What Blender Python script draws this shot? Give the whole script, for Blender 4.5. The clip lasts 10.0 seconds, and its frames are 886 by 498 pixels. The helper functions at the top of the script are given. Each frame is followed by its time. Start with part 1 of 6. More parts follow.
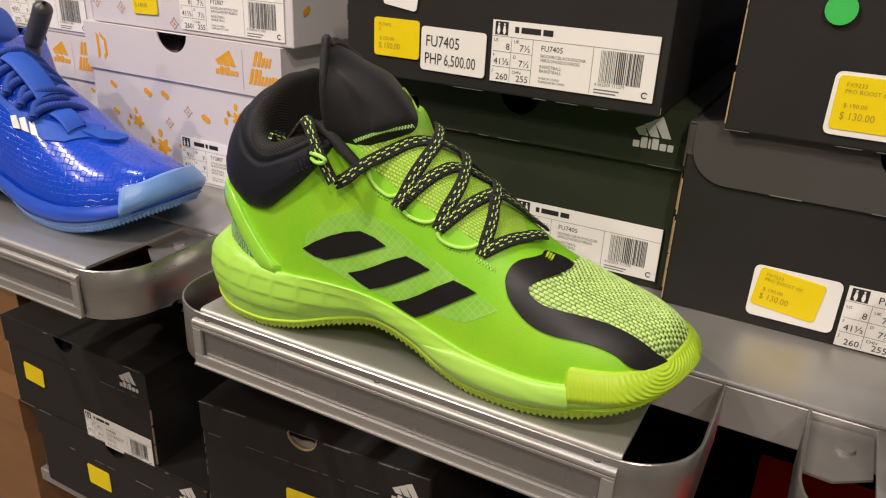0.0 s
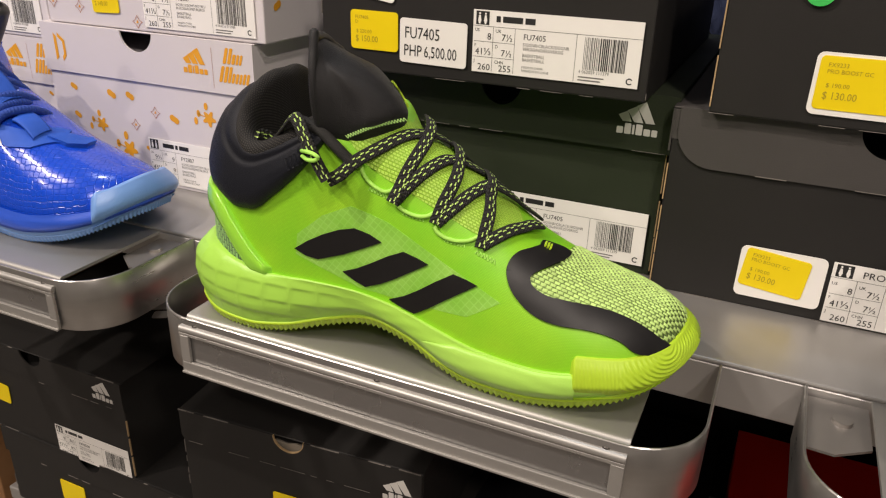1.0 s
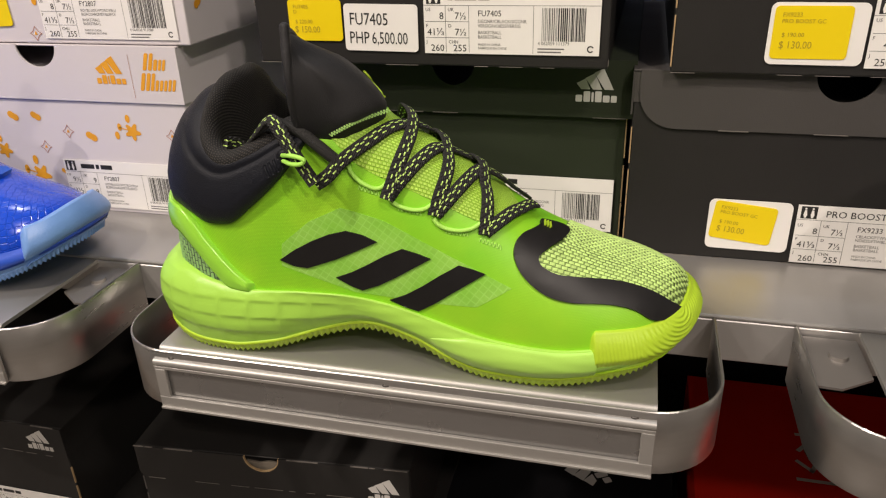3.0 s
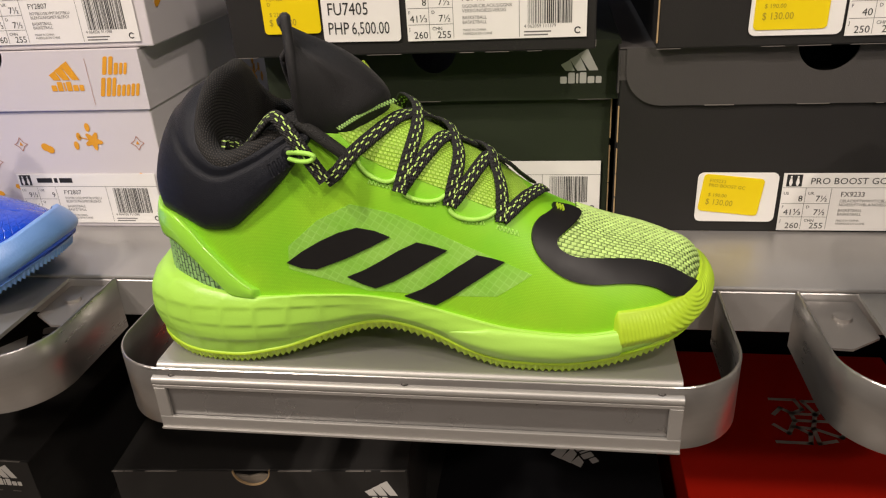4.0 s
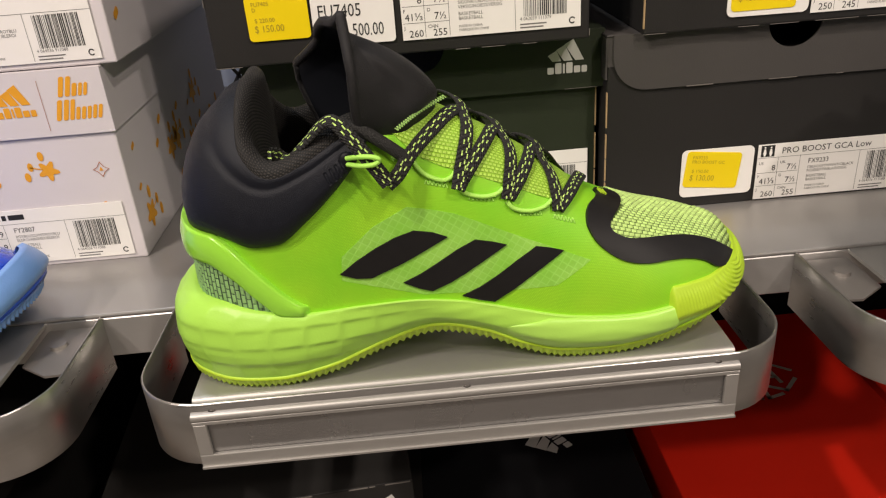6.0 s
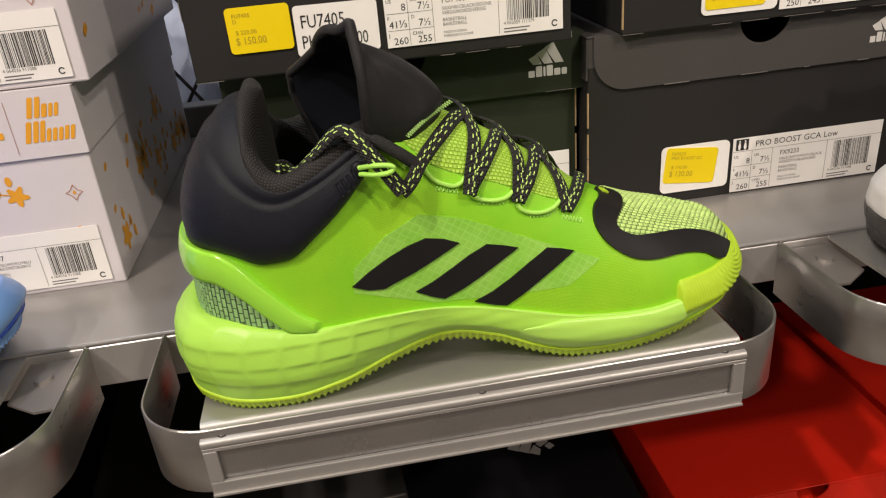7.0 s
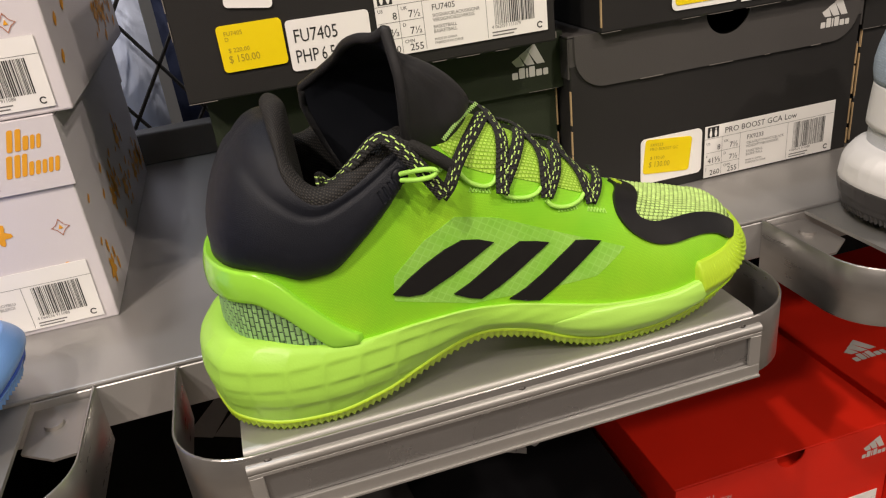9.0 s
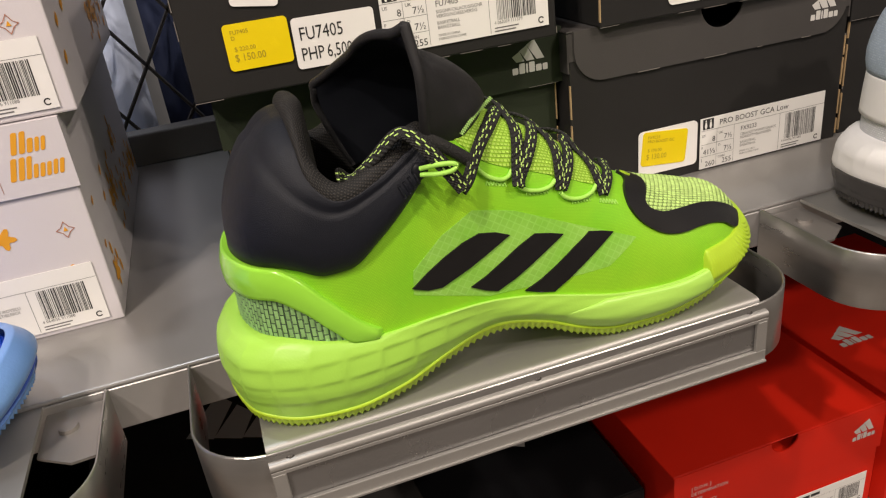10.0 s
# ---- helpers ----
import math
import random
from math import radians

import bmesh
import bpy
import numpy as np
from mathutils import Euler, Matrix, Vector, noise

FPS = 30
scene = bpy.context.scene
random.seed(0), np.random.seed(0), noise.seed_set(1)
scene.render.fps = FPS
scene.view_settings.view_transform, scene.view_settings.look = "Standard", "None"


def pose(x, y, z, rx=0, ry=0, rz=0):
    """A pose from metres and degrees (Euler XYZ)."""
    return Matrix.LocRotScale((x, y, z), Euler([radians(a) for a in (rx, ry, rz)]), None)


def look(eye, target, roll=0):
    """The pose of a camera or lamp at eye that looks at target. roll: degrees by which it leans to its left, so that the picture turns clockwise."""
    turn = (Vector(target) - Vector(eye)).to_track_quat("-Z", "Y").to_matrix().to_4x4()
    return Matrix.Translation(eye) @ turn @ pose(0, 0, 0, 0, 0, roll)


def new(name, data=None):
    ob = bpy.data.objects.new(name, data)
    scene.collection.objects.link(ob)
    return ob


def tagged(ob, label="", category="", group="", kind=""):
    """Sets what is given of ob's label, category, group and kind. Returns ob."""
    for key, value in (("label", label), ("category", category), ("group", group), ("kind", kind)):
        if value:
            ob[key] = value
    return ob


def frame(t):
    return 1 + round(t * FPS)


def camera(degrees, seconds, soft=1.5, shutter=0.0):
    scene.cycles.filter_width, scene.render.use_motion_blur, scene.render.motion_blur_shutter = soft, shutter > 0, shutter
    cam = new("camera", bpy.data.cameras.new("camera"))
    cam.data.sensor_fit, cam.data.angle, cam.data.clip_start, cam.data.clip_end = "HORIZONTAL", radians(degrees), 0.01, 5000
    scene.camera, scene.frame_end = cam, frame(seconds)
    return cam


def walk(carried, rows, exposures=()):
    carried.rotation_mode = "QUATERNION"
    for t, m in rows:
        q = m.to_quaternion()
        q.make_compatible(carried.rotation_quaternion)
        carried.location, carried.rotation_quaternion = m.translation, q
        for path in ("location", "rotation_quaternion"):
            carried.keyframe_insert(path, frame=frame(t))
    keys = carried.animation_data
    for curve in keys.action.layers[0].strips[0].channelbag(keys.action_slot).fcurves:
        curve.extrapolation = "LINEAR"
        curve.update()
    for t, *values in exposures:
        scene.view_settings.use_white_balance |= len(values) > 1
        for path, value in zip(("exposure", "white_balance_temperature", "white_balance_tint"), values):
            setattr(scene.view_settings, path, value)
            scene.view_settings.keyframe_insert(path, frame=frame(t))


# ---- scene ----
cam = camera(60.8, 10.0, 1.2)
METRES, EYE, TILT, LEAN, TURN = 0.34, 1.25, 0.0, 0.0, 27.6
ROWS = [
    (0.0, 0.0, 0.0, 0.0, 1.06, -23.63, -2.42),
    (0.5, -0.0307, 0.0039, 0.0015, -0.81, -23.78, -2.02),
    (1.0, -0.066, 0.0156, -0.0057, -2.94, -24.07, -1.53),
    (1.5, -0.0885, 0.0294, -0.0096, -5.23, -24.4, -0.93),
    (2.0, -0.1238, 0.0434, -0.006, -7.68, -24.75, -0.15),
    (2.5, -0.1761, 0.0609, -0.0054, -10.4, -25.1, 0.77),
    (4.0, -0.3389, 0.1477, -0.023, -19.66, -26.16, 3.13),
    (4.5, -0.407, 0.1757, -0.0219, -22.65, -26.33, 3.44),
    (5.0, -0.4679, 0.205, -0.0236, -25.54, -26.36, 3.62),
    (5.5, -0.5346, 0.2412, -0.0256, -28.37, -26.38, 3.8),
    (7.0, -0.67, 0.3438, -0.0271, -36.62, -26.06, 4.8),
    (7.5, -0.715, 0.3692, -0.0272, -39.03, -25.81, 5.2),
    (8.0, -0.754, 0.4006, -0.036, -41.11, -25.58, 5.63),
    (8.5, -0.7898, 0.4273, -0.0379, -42.86, -25.58, 6.09),
    (9.0, -0.8077, 0.4433, -0.0224, -44.31, -25.79, 6.46),
    (9.5, -0.8356, 0.4642, -0.0218, -45.48, -26.02, 6.7),
    (10.0, -0.8582, 0.4767, -0.0172, -46.45, -26.15, 6.76),
]
walk(cam, [(t, pose(0.205, -0.32, EYE, TILT, LEAN, TURN) @ pose(METRES * x, METRES * y, METRES * z, 90 + pitch, roll, yaw)) for t, x, y, z, yaw, pitch, roll in ROWS])

# ---- world and light ----
world = bpy.data.worlds.new("shop_air")
scene.world = world
world.use_nodes = True
world.node_tree.nodes["Background"].inputs[0].default_value = (1.0, 0.93, 0.85, 1)
world.node_tree.nodes["Background"].inputs[1].default_value = 0.15


def spot_or_fill_lamp(x, y, aim, size, watts, colour=(1.0, 0.865, 0.765)):
    data = bpy.data.lights.new("spot_or_fill", "AREA")
    data.shape, data.size, data.energy, data.color = "DISK", size, watts, colour
    ob = new("spot_or_fill", data)
    ob.matrix_world = look((x, y, 2.92), aim)
    return tagged(ob, "ceiling spot over the shelf, the bluish one an added fill", "lamp", "ceiling spots")


spot_or_fill_lamp(-0.95, -0.95, (0.1, 0.1, 0.9), 0.06, 21)
spot_or_fill_lamp(-1.45, -1.25, (0, 0.1, 1.0), 0.06, 22)
spot_or_fill_lamp(0.85, -1.0, (0.1, 0.1, 1.0), 0.10, 13)
spot_or_fill_lamp(1.3, -2.0, (0.2, 0.2, 0.8), 0.12, 24)
spot_or_fill_lamp(-1.5, -2.3, (-0.2, 0.2, 0.8), 0.12, 14)
# bluish fill added to brighten the garments behind the mesh, no known source
spot_or_fill_lamp(-0.35, 0.40, (-0.25, 0.75, 1.2), 0.10, 7, (0.86, 0.92, 1.0))
scene.view_settings.exposure = 0.08


# ---- materials ----
def mat(name, colour, rough=0.5, metal=0.0, vary=0.12, scale=60.0, bump=0.0, bump_scale=400.0, coat=0.0, sheen=0.0, stretch=(1, 1, 1), spec=0.5, rvar=0.08):
    m = bpy.data.materials.new(name)
    m.use_nodes = True
    nt = m.node_tree
    b = nt.nodes["Principled BSDF"]
    b.inputs["Roughness"].default_value = rough
    b.inputs["Metallic"].default_value = metal
    b.inputs["Specular IOR Level"].default_value = spec
    b.inputs["Coat Weight"].default_value = coat
    b.inputs["Sheen Weight"].default_value = sheen
    tc = nt.nodes.new("ShaderNodeTexCoord")
    mp = nt.nodes.new("ShaderNodeMapping")
    mp.inputs["Scale"].default_value = stretch
    nt.links.new(tc.outputs["Object"], mp.inputs["Vector"])
    big = nt.nodes.new("ShaderNodeTexNoise")
    big.inputs["Scale"].default_value, big.inputs["Detail"].default_value = scale, 6
    nt.links.new(mp.outputs[0], big.inputs["Vector"])
    ramp = nt.nodes.new("ShaderNodeMix")
    ramp.data_type = "RGBA"
    c = Vector(colour)
    ramp.inputs[6].default_value = (*(c * (1 - vary)), 1)
    ramp.inputs[7].default_value = (*[min(1, q * (1 + vary)) for q in c], 1)
    nt.links.new(big.outputs["Fac"], ramp.inputs[0])
    nt.links.new(ramp.outputs[2], b.inputs["Base Color"])
    rr = nt.nodes.new("ShaderNodeMapRange")
    rr.inputs["To Min"].default_value, rr.inputs["To Max"].default_value = max(0.02, rough - rvar), min(1, rough + rvar)
    nt.links.new(big.outputs["Fac"], rr.inputs["Value"])
    nt.links.new(rr.outputs[0], b.inputs["Roughness"])
    if bump:
        fine = nt.nodes.new("ShaderNodeTexNoise")
        fine.inputs["Scale"].default_value, fine.inputs["Detail"].default_value = bump_scale, 3
        nt.links.new(mp.outputs[0], fine.inputs["Vector"])
        bp = nt.nodes.new("ShaderNodeBump")
        bp.inputs["Strength"].default_value, bp.inputs["Distance"].default_value = bump, 0.001
        nt.links.new(fine.outputs["Fac"], bp.inputs["Height"])
        nt.links.new(bp.outputs[0], b.inputs["Normal"])
    return m


def uv_math(nt, kind, a, b=None):
    n = nt.nodes.new("ShaderNodeMath")
    n.operation = kind
    for i, q in enumerate((a, b)):
        if q is None:
            continue
        if isinstance(q, (int, float)):
            n.inputs[i].default_value = q
        else:
            nt.links.new(q, n.inputs[i])
    return n.outputs[0]


def woven(name, light, dark, strand, rough=0.6, strength=0.8, gap=0.22, aspect=1.0, turn=0.0, offset=0.5, second=0.8):
    """A cloth of strands that cross, laid out on the surface's own metres."""
    m = mat(name, light, rough, vary=0.08, rvar=0.015)
    nt = m.node_tree
    b = nt.nodes["Principled BSDF"]
    uv = nt.nodes.new("ShaderNodeTexCoord")
    br = nt.nodes.new("ShaderNodeTexBrick")
    br.inputs["Scale"].default_value = 1.0
    br.inputs["Color1"].default_value = (*light, 1)
    br.inputs["Color2"].default_value = (*[q * second for q in light], 1)
    br.inputs["Mortar"].default_value = (*dark, 1)
    br.inputs["Mortar Size"].default_value = strand * gap
    br.inputs["Mortar Smooth"].default_value = 0.6
    br.inputs["Brick Width"].default_value = strand * 1.5 * aspect
    br.inputs["Row Height"].default_value = strand
    br.offset = offset
    place = nt.nodes.new("ShaderNodeMapping")
    place.inputs["Rotation"].default_value = (0, 0, radians(turn))
    nt.links.new(uv.outputs["UV"], place.inputs["Vector"])
    nt.links.new(place.outputs[0], br.inputs["Vector"])
    nt.links.new(br.outputs["Color"], b.inputs["Base Color"])
    inv = uv_math(nt, "SUBTRACT", 1.0, br.outputs["Fac"])
    bp = nt.nodes.new("ShaderNodeBump")
    bp.inputs["Strength"].default_value, bp.inputs["Distance"].default_value = strength, strand * 0.4
    nt.links.new(inv, bp.inputs["Height"])
    nt.links.new(bp.outputs[0], b.inputs["Normal"])
    return m


def mottled(m, low, high, scale):
    """Cloth whose dye is uneven: multiplies the base colour between low and high in soft patches."""
    nt = m.node_tree
    b = nt.nodes["Principled BSDF"]
    tc = nt.nodes.new("ShaderNodeTexCoord")
    no = nt.nodes.new("ShaderNodeTexNoise")
    no.inputs["Scale"].default_value, no.inputs["Detail"].default_value = scale, 4
    nt.links.new(tc.outputs["Object"], no.inputs["Vector"])
    span = nt.nodes.new("ShaderNodeMapRange")
    span.inputs["From Min"].default_value, span.inputs["From Max"].default_value = 0.3, 0.7
    nt.links.new(no.outputs["Fac"], span.inputs["Value"])
    tint = nt.nodes.new("ShaderNodeMix")
    tint.data_type = "RGBA"
    tint.inputs[6].default_value, tint.inputs[7].default_value = (*low, 1), (*high, 1)
    nt.links.new(span.outputs[0], tint.inputs[0])
    mul = nt.nodes.new("ShaderNodeMix")
    mul.data_type, mul.blend_type = "RGBA", "MULTIPLY"
    mul.inputs[0].default_value = 1.0
    nt.links.new(b.inputs["Base Color"].links[0].from_socket, mul.inputs[6])
    nt.links.new(tint.outputs[2], mul.inputs[7])
    nt.links.new(mul.outputs[2], b.inputs["Base Color"])
    return m


def islands(name, colour, rough):
    """Thread whose tone varies from strand to strand."""
    m = mat(name, colour, rough, vary=0.1, scale=900, bump=0.25, bump_scale=4000)
    nt = m.node_tree
    b = nt.nodes["Principled BSDF"]
    geo = nt.nodes.new("ShaderNodeNewGeometry")
    hsv = nt.nodes.new("ShaderNodeHueSaturation")
    span = nt.nodes.new("ShaderNodeMapRange")
    span.inputs["To Min"].default_value, span.inputs["To Max"].default_value = 0.84, 1.12
    nt.links.new(geo.outputs["Random Per Island"], span.inputs["Value"])
    nt.links.new(span.outputs[0], hsv.inputs["Value"])
    nt.links.new(b.inputs["Base Color"].links[0].from_socket, hsv.inputs["Color"])
    nt.links.new(hsv.outputs[0], b.inputs["Base Color"])
    return m


def fleck_lace(name, base, fleck):
    m = mat(name, base, 0.75, vary=0.2, scale=300)
    nt = m.node_tree
    b = nt.nodes["Principled BSDF"]
    tc = nt.nodes.new("ShaderNodeTexCoord")
    sp = nt.nodes.new("ShaderNodeSeparateXYZ")
    nt.links.new(tc.outputs["UV"], sp.inputs[0])
    u, v = sp.outputs[0], sp.outputs[1]
    mask = None
    for row, shift in ((0.27, 0.0), (0.38, 0.5), (0.66, 0.2)):
        near = uv_math(nt, "LESS_THAN", uv_math(nt, "ABSOLUTE", uv_math(nt, "SUBTRACT", v, row)), 0.048)
        dash = uv_math(nt, "LESS_THAN", uv_math(nt, "FRACT", uv_math(nt, "ADD", uv_math(nt, "MULTIPLY", u, 1 / 0.0056), shift)), 0.42)
        one = uv_math(nt, "MULTIPLY", near, dash)
        mask = one if mask is None else uv_math(nt, "MAXIMUM", mask, one)
    mix = nt.nodes.new("ShaderNodeMix")
    mix.data_type = "RGBA"
    mix.inputs[6].default_value, mix.inputs[7].default_value = (*base, 1), (*fleck, 1)
    nt.links.new(mask, mix.inputs[0])
    nt.links.new(mix.outputs[2], b.inputs["Base Color"])
    wave = uv_math(nt, "MULTIPLY", uv_math(nt, "SINE", uv_math(nt, "MULTIPLY", uv_math(nt, "ADD", uv_math(nt, "MULTIPLY", u, 1 / 0.0024), uv_math(nt, "MULTIPLY", v, 2.0)), 6.283)),
                   uv_math(nt, "SINE", uv_math(nt, "MULTIPLY", v, 25.0)))
    bp = nt.nodes.new("ShaderNodeBump")
    bp.inputs["Strength"].default_value, bp.inputs["Distance"].default_value = 0.8, 0.0005
    nt.links.new(wave, bp.inputs["Height"])
    nt.links.new(bp.outputs[0], b.inputs["Normal"])
    return m


M_KNIT = mottled(woven("neon_knit", (0.320, 0.68, 0.020), (0.25, 0.56, 0.012), 0.0008, 0.5, 0.18, 0.22, second=0.95), (0.72, 0.95, 0.8), (1.12, 1.05, 1.3), 20.0)
M_THROAT = woven("neon_airmesh", (0.50, 0.80, 0.10), (0.27, 0.52, 0.02), 0.0014, 0.6, 0.9, 0.25)
M_PANEL = mottled(woven("sheer_grid", (0.285, 0.62, 0.060), (0.315, 0.65, 0.085), 0.0036, 0.5, 0.08, 0.12, 0.667, 35.0, 0.0, 0.93), (0.82, 0.93, 0.8), (1.10, 1.04, 1.5), 60.0)
M_TOE = woven("toe_weave", (0.16, 0.25, 0.06), (0.08, 0.12, 0.03), 0.0024, 0.55, 1.0, 0.16)
M_HEELMESH = woven("heel_weave", (0.12, 0.20, 0.10), (0.05, 0.09, 0.05), 0.0021, 0.5, 1.0, 0.18, 1.0, 90.0)
M_MID = mat("foam_lime", (0.38, 0.70, 0.085), 0.40, vary=0.05, scale=40, bump=0.08, bump_scale=900)
M_LOBE = mat("pale_foam_lime", (0.42, 0.74, 0.115), 0.36, vary=0.05, scale=40, bump=0.08, bump_scale=900)
M_OUT = mat("rubber_lime", (0.43, 0.645, 0.028), 0.48, vary=0.06, bump=0.1, bump_scale=900)
M_CLIP = mat("gloss_lime", (0.32, 0.72, 0.055), 0.2, vary=0.04, coat=0.3)
M_CORD = mat("lime_cord", (0.42, 0.82, 0.12), 0.6, vary=0.1, bump=0.4, bump_scale=2500)
M_COLLAR = mat("black_neoprene", (0.0026, 0.0040, 0.0090), 0.52, vary=0.25, scale=300, bump=0.35, bump_scale=2600, sheen=0.012, spec=0.34)
M_LINING = woven("black_spacer_mesh", (0.044, 0.039, 0.033), (0.002, 0.002, 0.002), 0.0013, 0.75, 1.0, 0.36, 0.75, 40.0)
M_TONGUE_IN = mat("black_satin", (0.006, 0.007, 0.010), 0.5, vary=0.1, bump=0.05, spec=0.25)
M_TONGUE = mat("black_satin_jersey", (0.0095, 0.0095, 0.0105), 0.50, vary=0.3, scale=500, bump=0.5, bump_scale=2200, sheen=0.02, spec=0.42)
M_BLACKFILM = mat("black_film", (0.008, 0.0075, 0.008), 0.45, vary=0.1, scale=120, bump=0.08, bump_scale=2500, spec=0.4)
M_LACE = fleck_lace("black_flecked_lace", (0.010, 0.010, 0.009), (0.55, 0.80, 0.20))
M_BLACKCORD = mat("black_cord", (0.012, 0.012, 0.011), 0.75, vary=0.2, bump=0.9, bump_scale=1400)
M_STITCH = mat("lime_thread", (0.42, 0.70, 0.20), 0.7, vary=0.15)

M_STEEL = mat("satin_steel", (0.44, 0.43, 0.41), 0.48, 0.74, vary=0.05, scale=25, bump=0.04, bump_scale=900, stretch=(0.4, 1, 2), rvar=0.05)
M_GUSSET = mat("dull_steel_plate", (0.33, 0.31, 0.29), 0.45, 0.8, vary=0.08, scale=40)
M_STEEL_IN = mat("brushed_steel_strip", (0.45, 0.44, 0.425), 0.30, 0.92, vary=0.08, scale=40, bump=0.08, bump_scale=700, stretch=(0.2, 1, 6))
M_SHELF = mat("grey_powder_coat", (0.40, 0.39, 0.38), 0.38, 0.6, vary=0.05, scale=12, bump=0.05, bump_scale=1500)
M_STRIP = mat("grey_ticket_strip", (0.27, 0.265, 0.26), 0.28, 0.75, vary=0.1, scale=30, bump=0.05, bump_scale=700)
M_SCREW = mat("dark_screw", (0.07, 0.065, 0.06), 0.45, 0.9)
M_CARD_BLACK = mat("black_card", (0.019, 0.018, 0.017), 0.55, vary=0.15, scale=18, bump=0.12, bump_scale=1200, spec=0.30)
M_CARD_GREEN = mat("dark_green_card", (0.022, 0.029, 0.016), 0.55, vary=0.12, scale=18, bump=0.12, bump_scale=1200, spec=0.32)
M_CARD_GREY = mat("charcoal_card", (0.056, 0.052, 0.049), 0.6, vary=0.1, scale=18, bump=0.12, bump_scale=1200, spec=0.4)
# darker copy of the black card, with the shade under the bracket in its colour
M_CARD_SHADED = mat("shaded_black_card", (0.006, 0.006, 0.007), 0.55, vary=0.12, scale=18, bump=0.1, bump_scale=1200, spec=0.18)
M_CARD_WHITE = mat("white_card", (0.665, 0.63, 0.65), 0.5, vary=0.03, scale=14, bump=0.06, bump_scale=900)
M_CARD_RED = mat("red_card", (0.72, 0.018, 0.005), 0.55, vary=0.08, scale=14, bump=0.12, bump_scale=1300, spec=0.3)
M_KRAFT = mat("kraft_edge", (0.42, 0.29, 0.15), 0.8, vary=0.2, scale=200)
M_WORN = mat("worn_card_edge", (0.17, 0.155, 0.14), 0.8, vary=0.3, scale=300)
M_TISSUE = mat("packing_paper", (0.22, 0.19, 0.15), 0.85, vary=0.25, scale=120, bump=0.3, bump_scale=500)
M_BROWN = mat("brown_board", (0.23, 0.115, 0.045), 0.55, vary=0.25, scale=9, bump=0.1, bump_scale=300, stretch=(1, 1, 5))
M_PAPER = mat("label_paper", (0.86, 0.845, 0.81), 0.5, vary=0.02)
M_YELLOW = mat("yellow_sticker", (0.86, 0.66, 0.0), 0.45, vary=0.03)
M_GREENDOT = mat("green_sticker", (0.05, 0.52, 0.10), 0.45, vary=0.03)
M_INK = mat("black_ink", (0.02, 0.02, 0.02), 0.5, vary=0.05)
M_GREYINK = mat("grey_ink", (0.16, 0.155, 0.15), 0.5, vary=0.05)
M_FAINT = mat("faded_ink", (0.42, 0.31, 0.02), 0.5, vary=0.1)
M_MARK = mat("pale_print", (0.62, 0.61, 0.58), 0.5, vary=0.05)
M_ORANGE = mat("orange_print", (0.78, 0.36, 0.02), 0.5, vary=0.08)
M_ORANGE2 = mat("bright_red_print", (0.72, 0.035, 0.008), 0.5, vary=0.05)
M_BROWNLINE = mat("rust_outline", (0.40, 0.16, 0.09), 0.5, vary=0.05)
M_STRAND = islands("lime_strand", (0.54, 0.76, 0.23), 0.62)
M_STRAND2 = islands("olive_strand", (0.22, 0.35, 0.08), 0.62)
M_STRAND3 = islands("grey_green_strand", (0.29, 0.52, 0.19), 0.60)
# near-black for the dark steel and for the shade sheet under the shelf
M_DARK = mat("dark_steel_and_shade", (0.012, 0.012, 0.014), 0.7, vary=0.2, spec=0.1)


# ---- builders ----
def thing(name, at, label, category, group="", rz=0.0, ry=0.0):
    ob = new(name)
    ob.empty_display_size = 0.02
    ob.matrix_world = pose(*at, 0, ry, rz)
    return tagged(ob, label, category, group)


def finish(name, me, material, parent, label="", smooth=False, at=None):
    if at is not None:
        me.transform(Matrix.Translation(-Vector(at)))
    me.materials.append(material)
    if smooth:
        me.polygons.foreach_set("use_smooth", [True] * len(me.polygons))
    ob = new(name, me)
    ob.parent = parent
    if label:
        ob["label"] = label
    return ob


def part(name, bm, material, parent, label="", smooth=False, at=None):
    me = bpy.data.meshes.new(name)
    bmesh.ops.recalc_face_normals(bm, faces=bm.faces)
    bm.to_mesh(me)
    bm.free()
    return finish(name, me, material, parent, label, smooth, at)


def sheet(name, P, material, parent, label="", at=None, closed_i=False, closed_j=False, uv=None, caps=False):
    """A smooth skin over a grid of places P[i, j]."""
    P = np.asarray(P, float)
    n, m = P.shape[:2]
    faces = []
    for i in range(n if closed_i else n - 1):
        for j in range(m if closed_j else m - 1):
            i2, j2 = (i + 1) % n, (j + 1) % m
            faces.append((i * m + j, i2 * m + j, i2 * m + j2, i * m + j2))
    if caps:
        faces.append(tuple(range(m))[::-1])
        faces.append(tuple((n - 1) * m + j for j in range(m)))
    me = bpy.data.meshes.new(name)
    me.from_pydata([tuple(q) for q in P.reshape(-1, 3)], [], faces)
    if uv is None:
        du = np.zeros((n, m))
        du[1:] = np.cumsum(np.linalg.norm(np.diff(P, axis=0), axis=2), 0)
        du = np.repeat(du.mean(1, keepdims=True), m, 1)
        dv = np.zeros((n, m))
        dv[:, 1:] = np.cumsum(np.linalg.norm(np.diff(P, axis=1), axis=2), 1)
        uv = np.stack([du, dv], 2)
    flat = np.asarray(uv).reshape(-1, 2)
    layer = me.uv_layers.new(name="UVMap")
    idx = np.zeros(len(me.loops), int)
    me.loops.foreach_get("vertex_index", idx)
    layer.data.foreach_set("uv", flat[idx].ravel())
    return finish(name, me, material, parent, label, True, at)


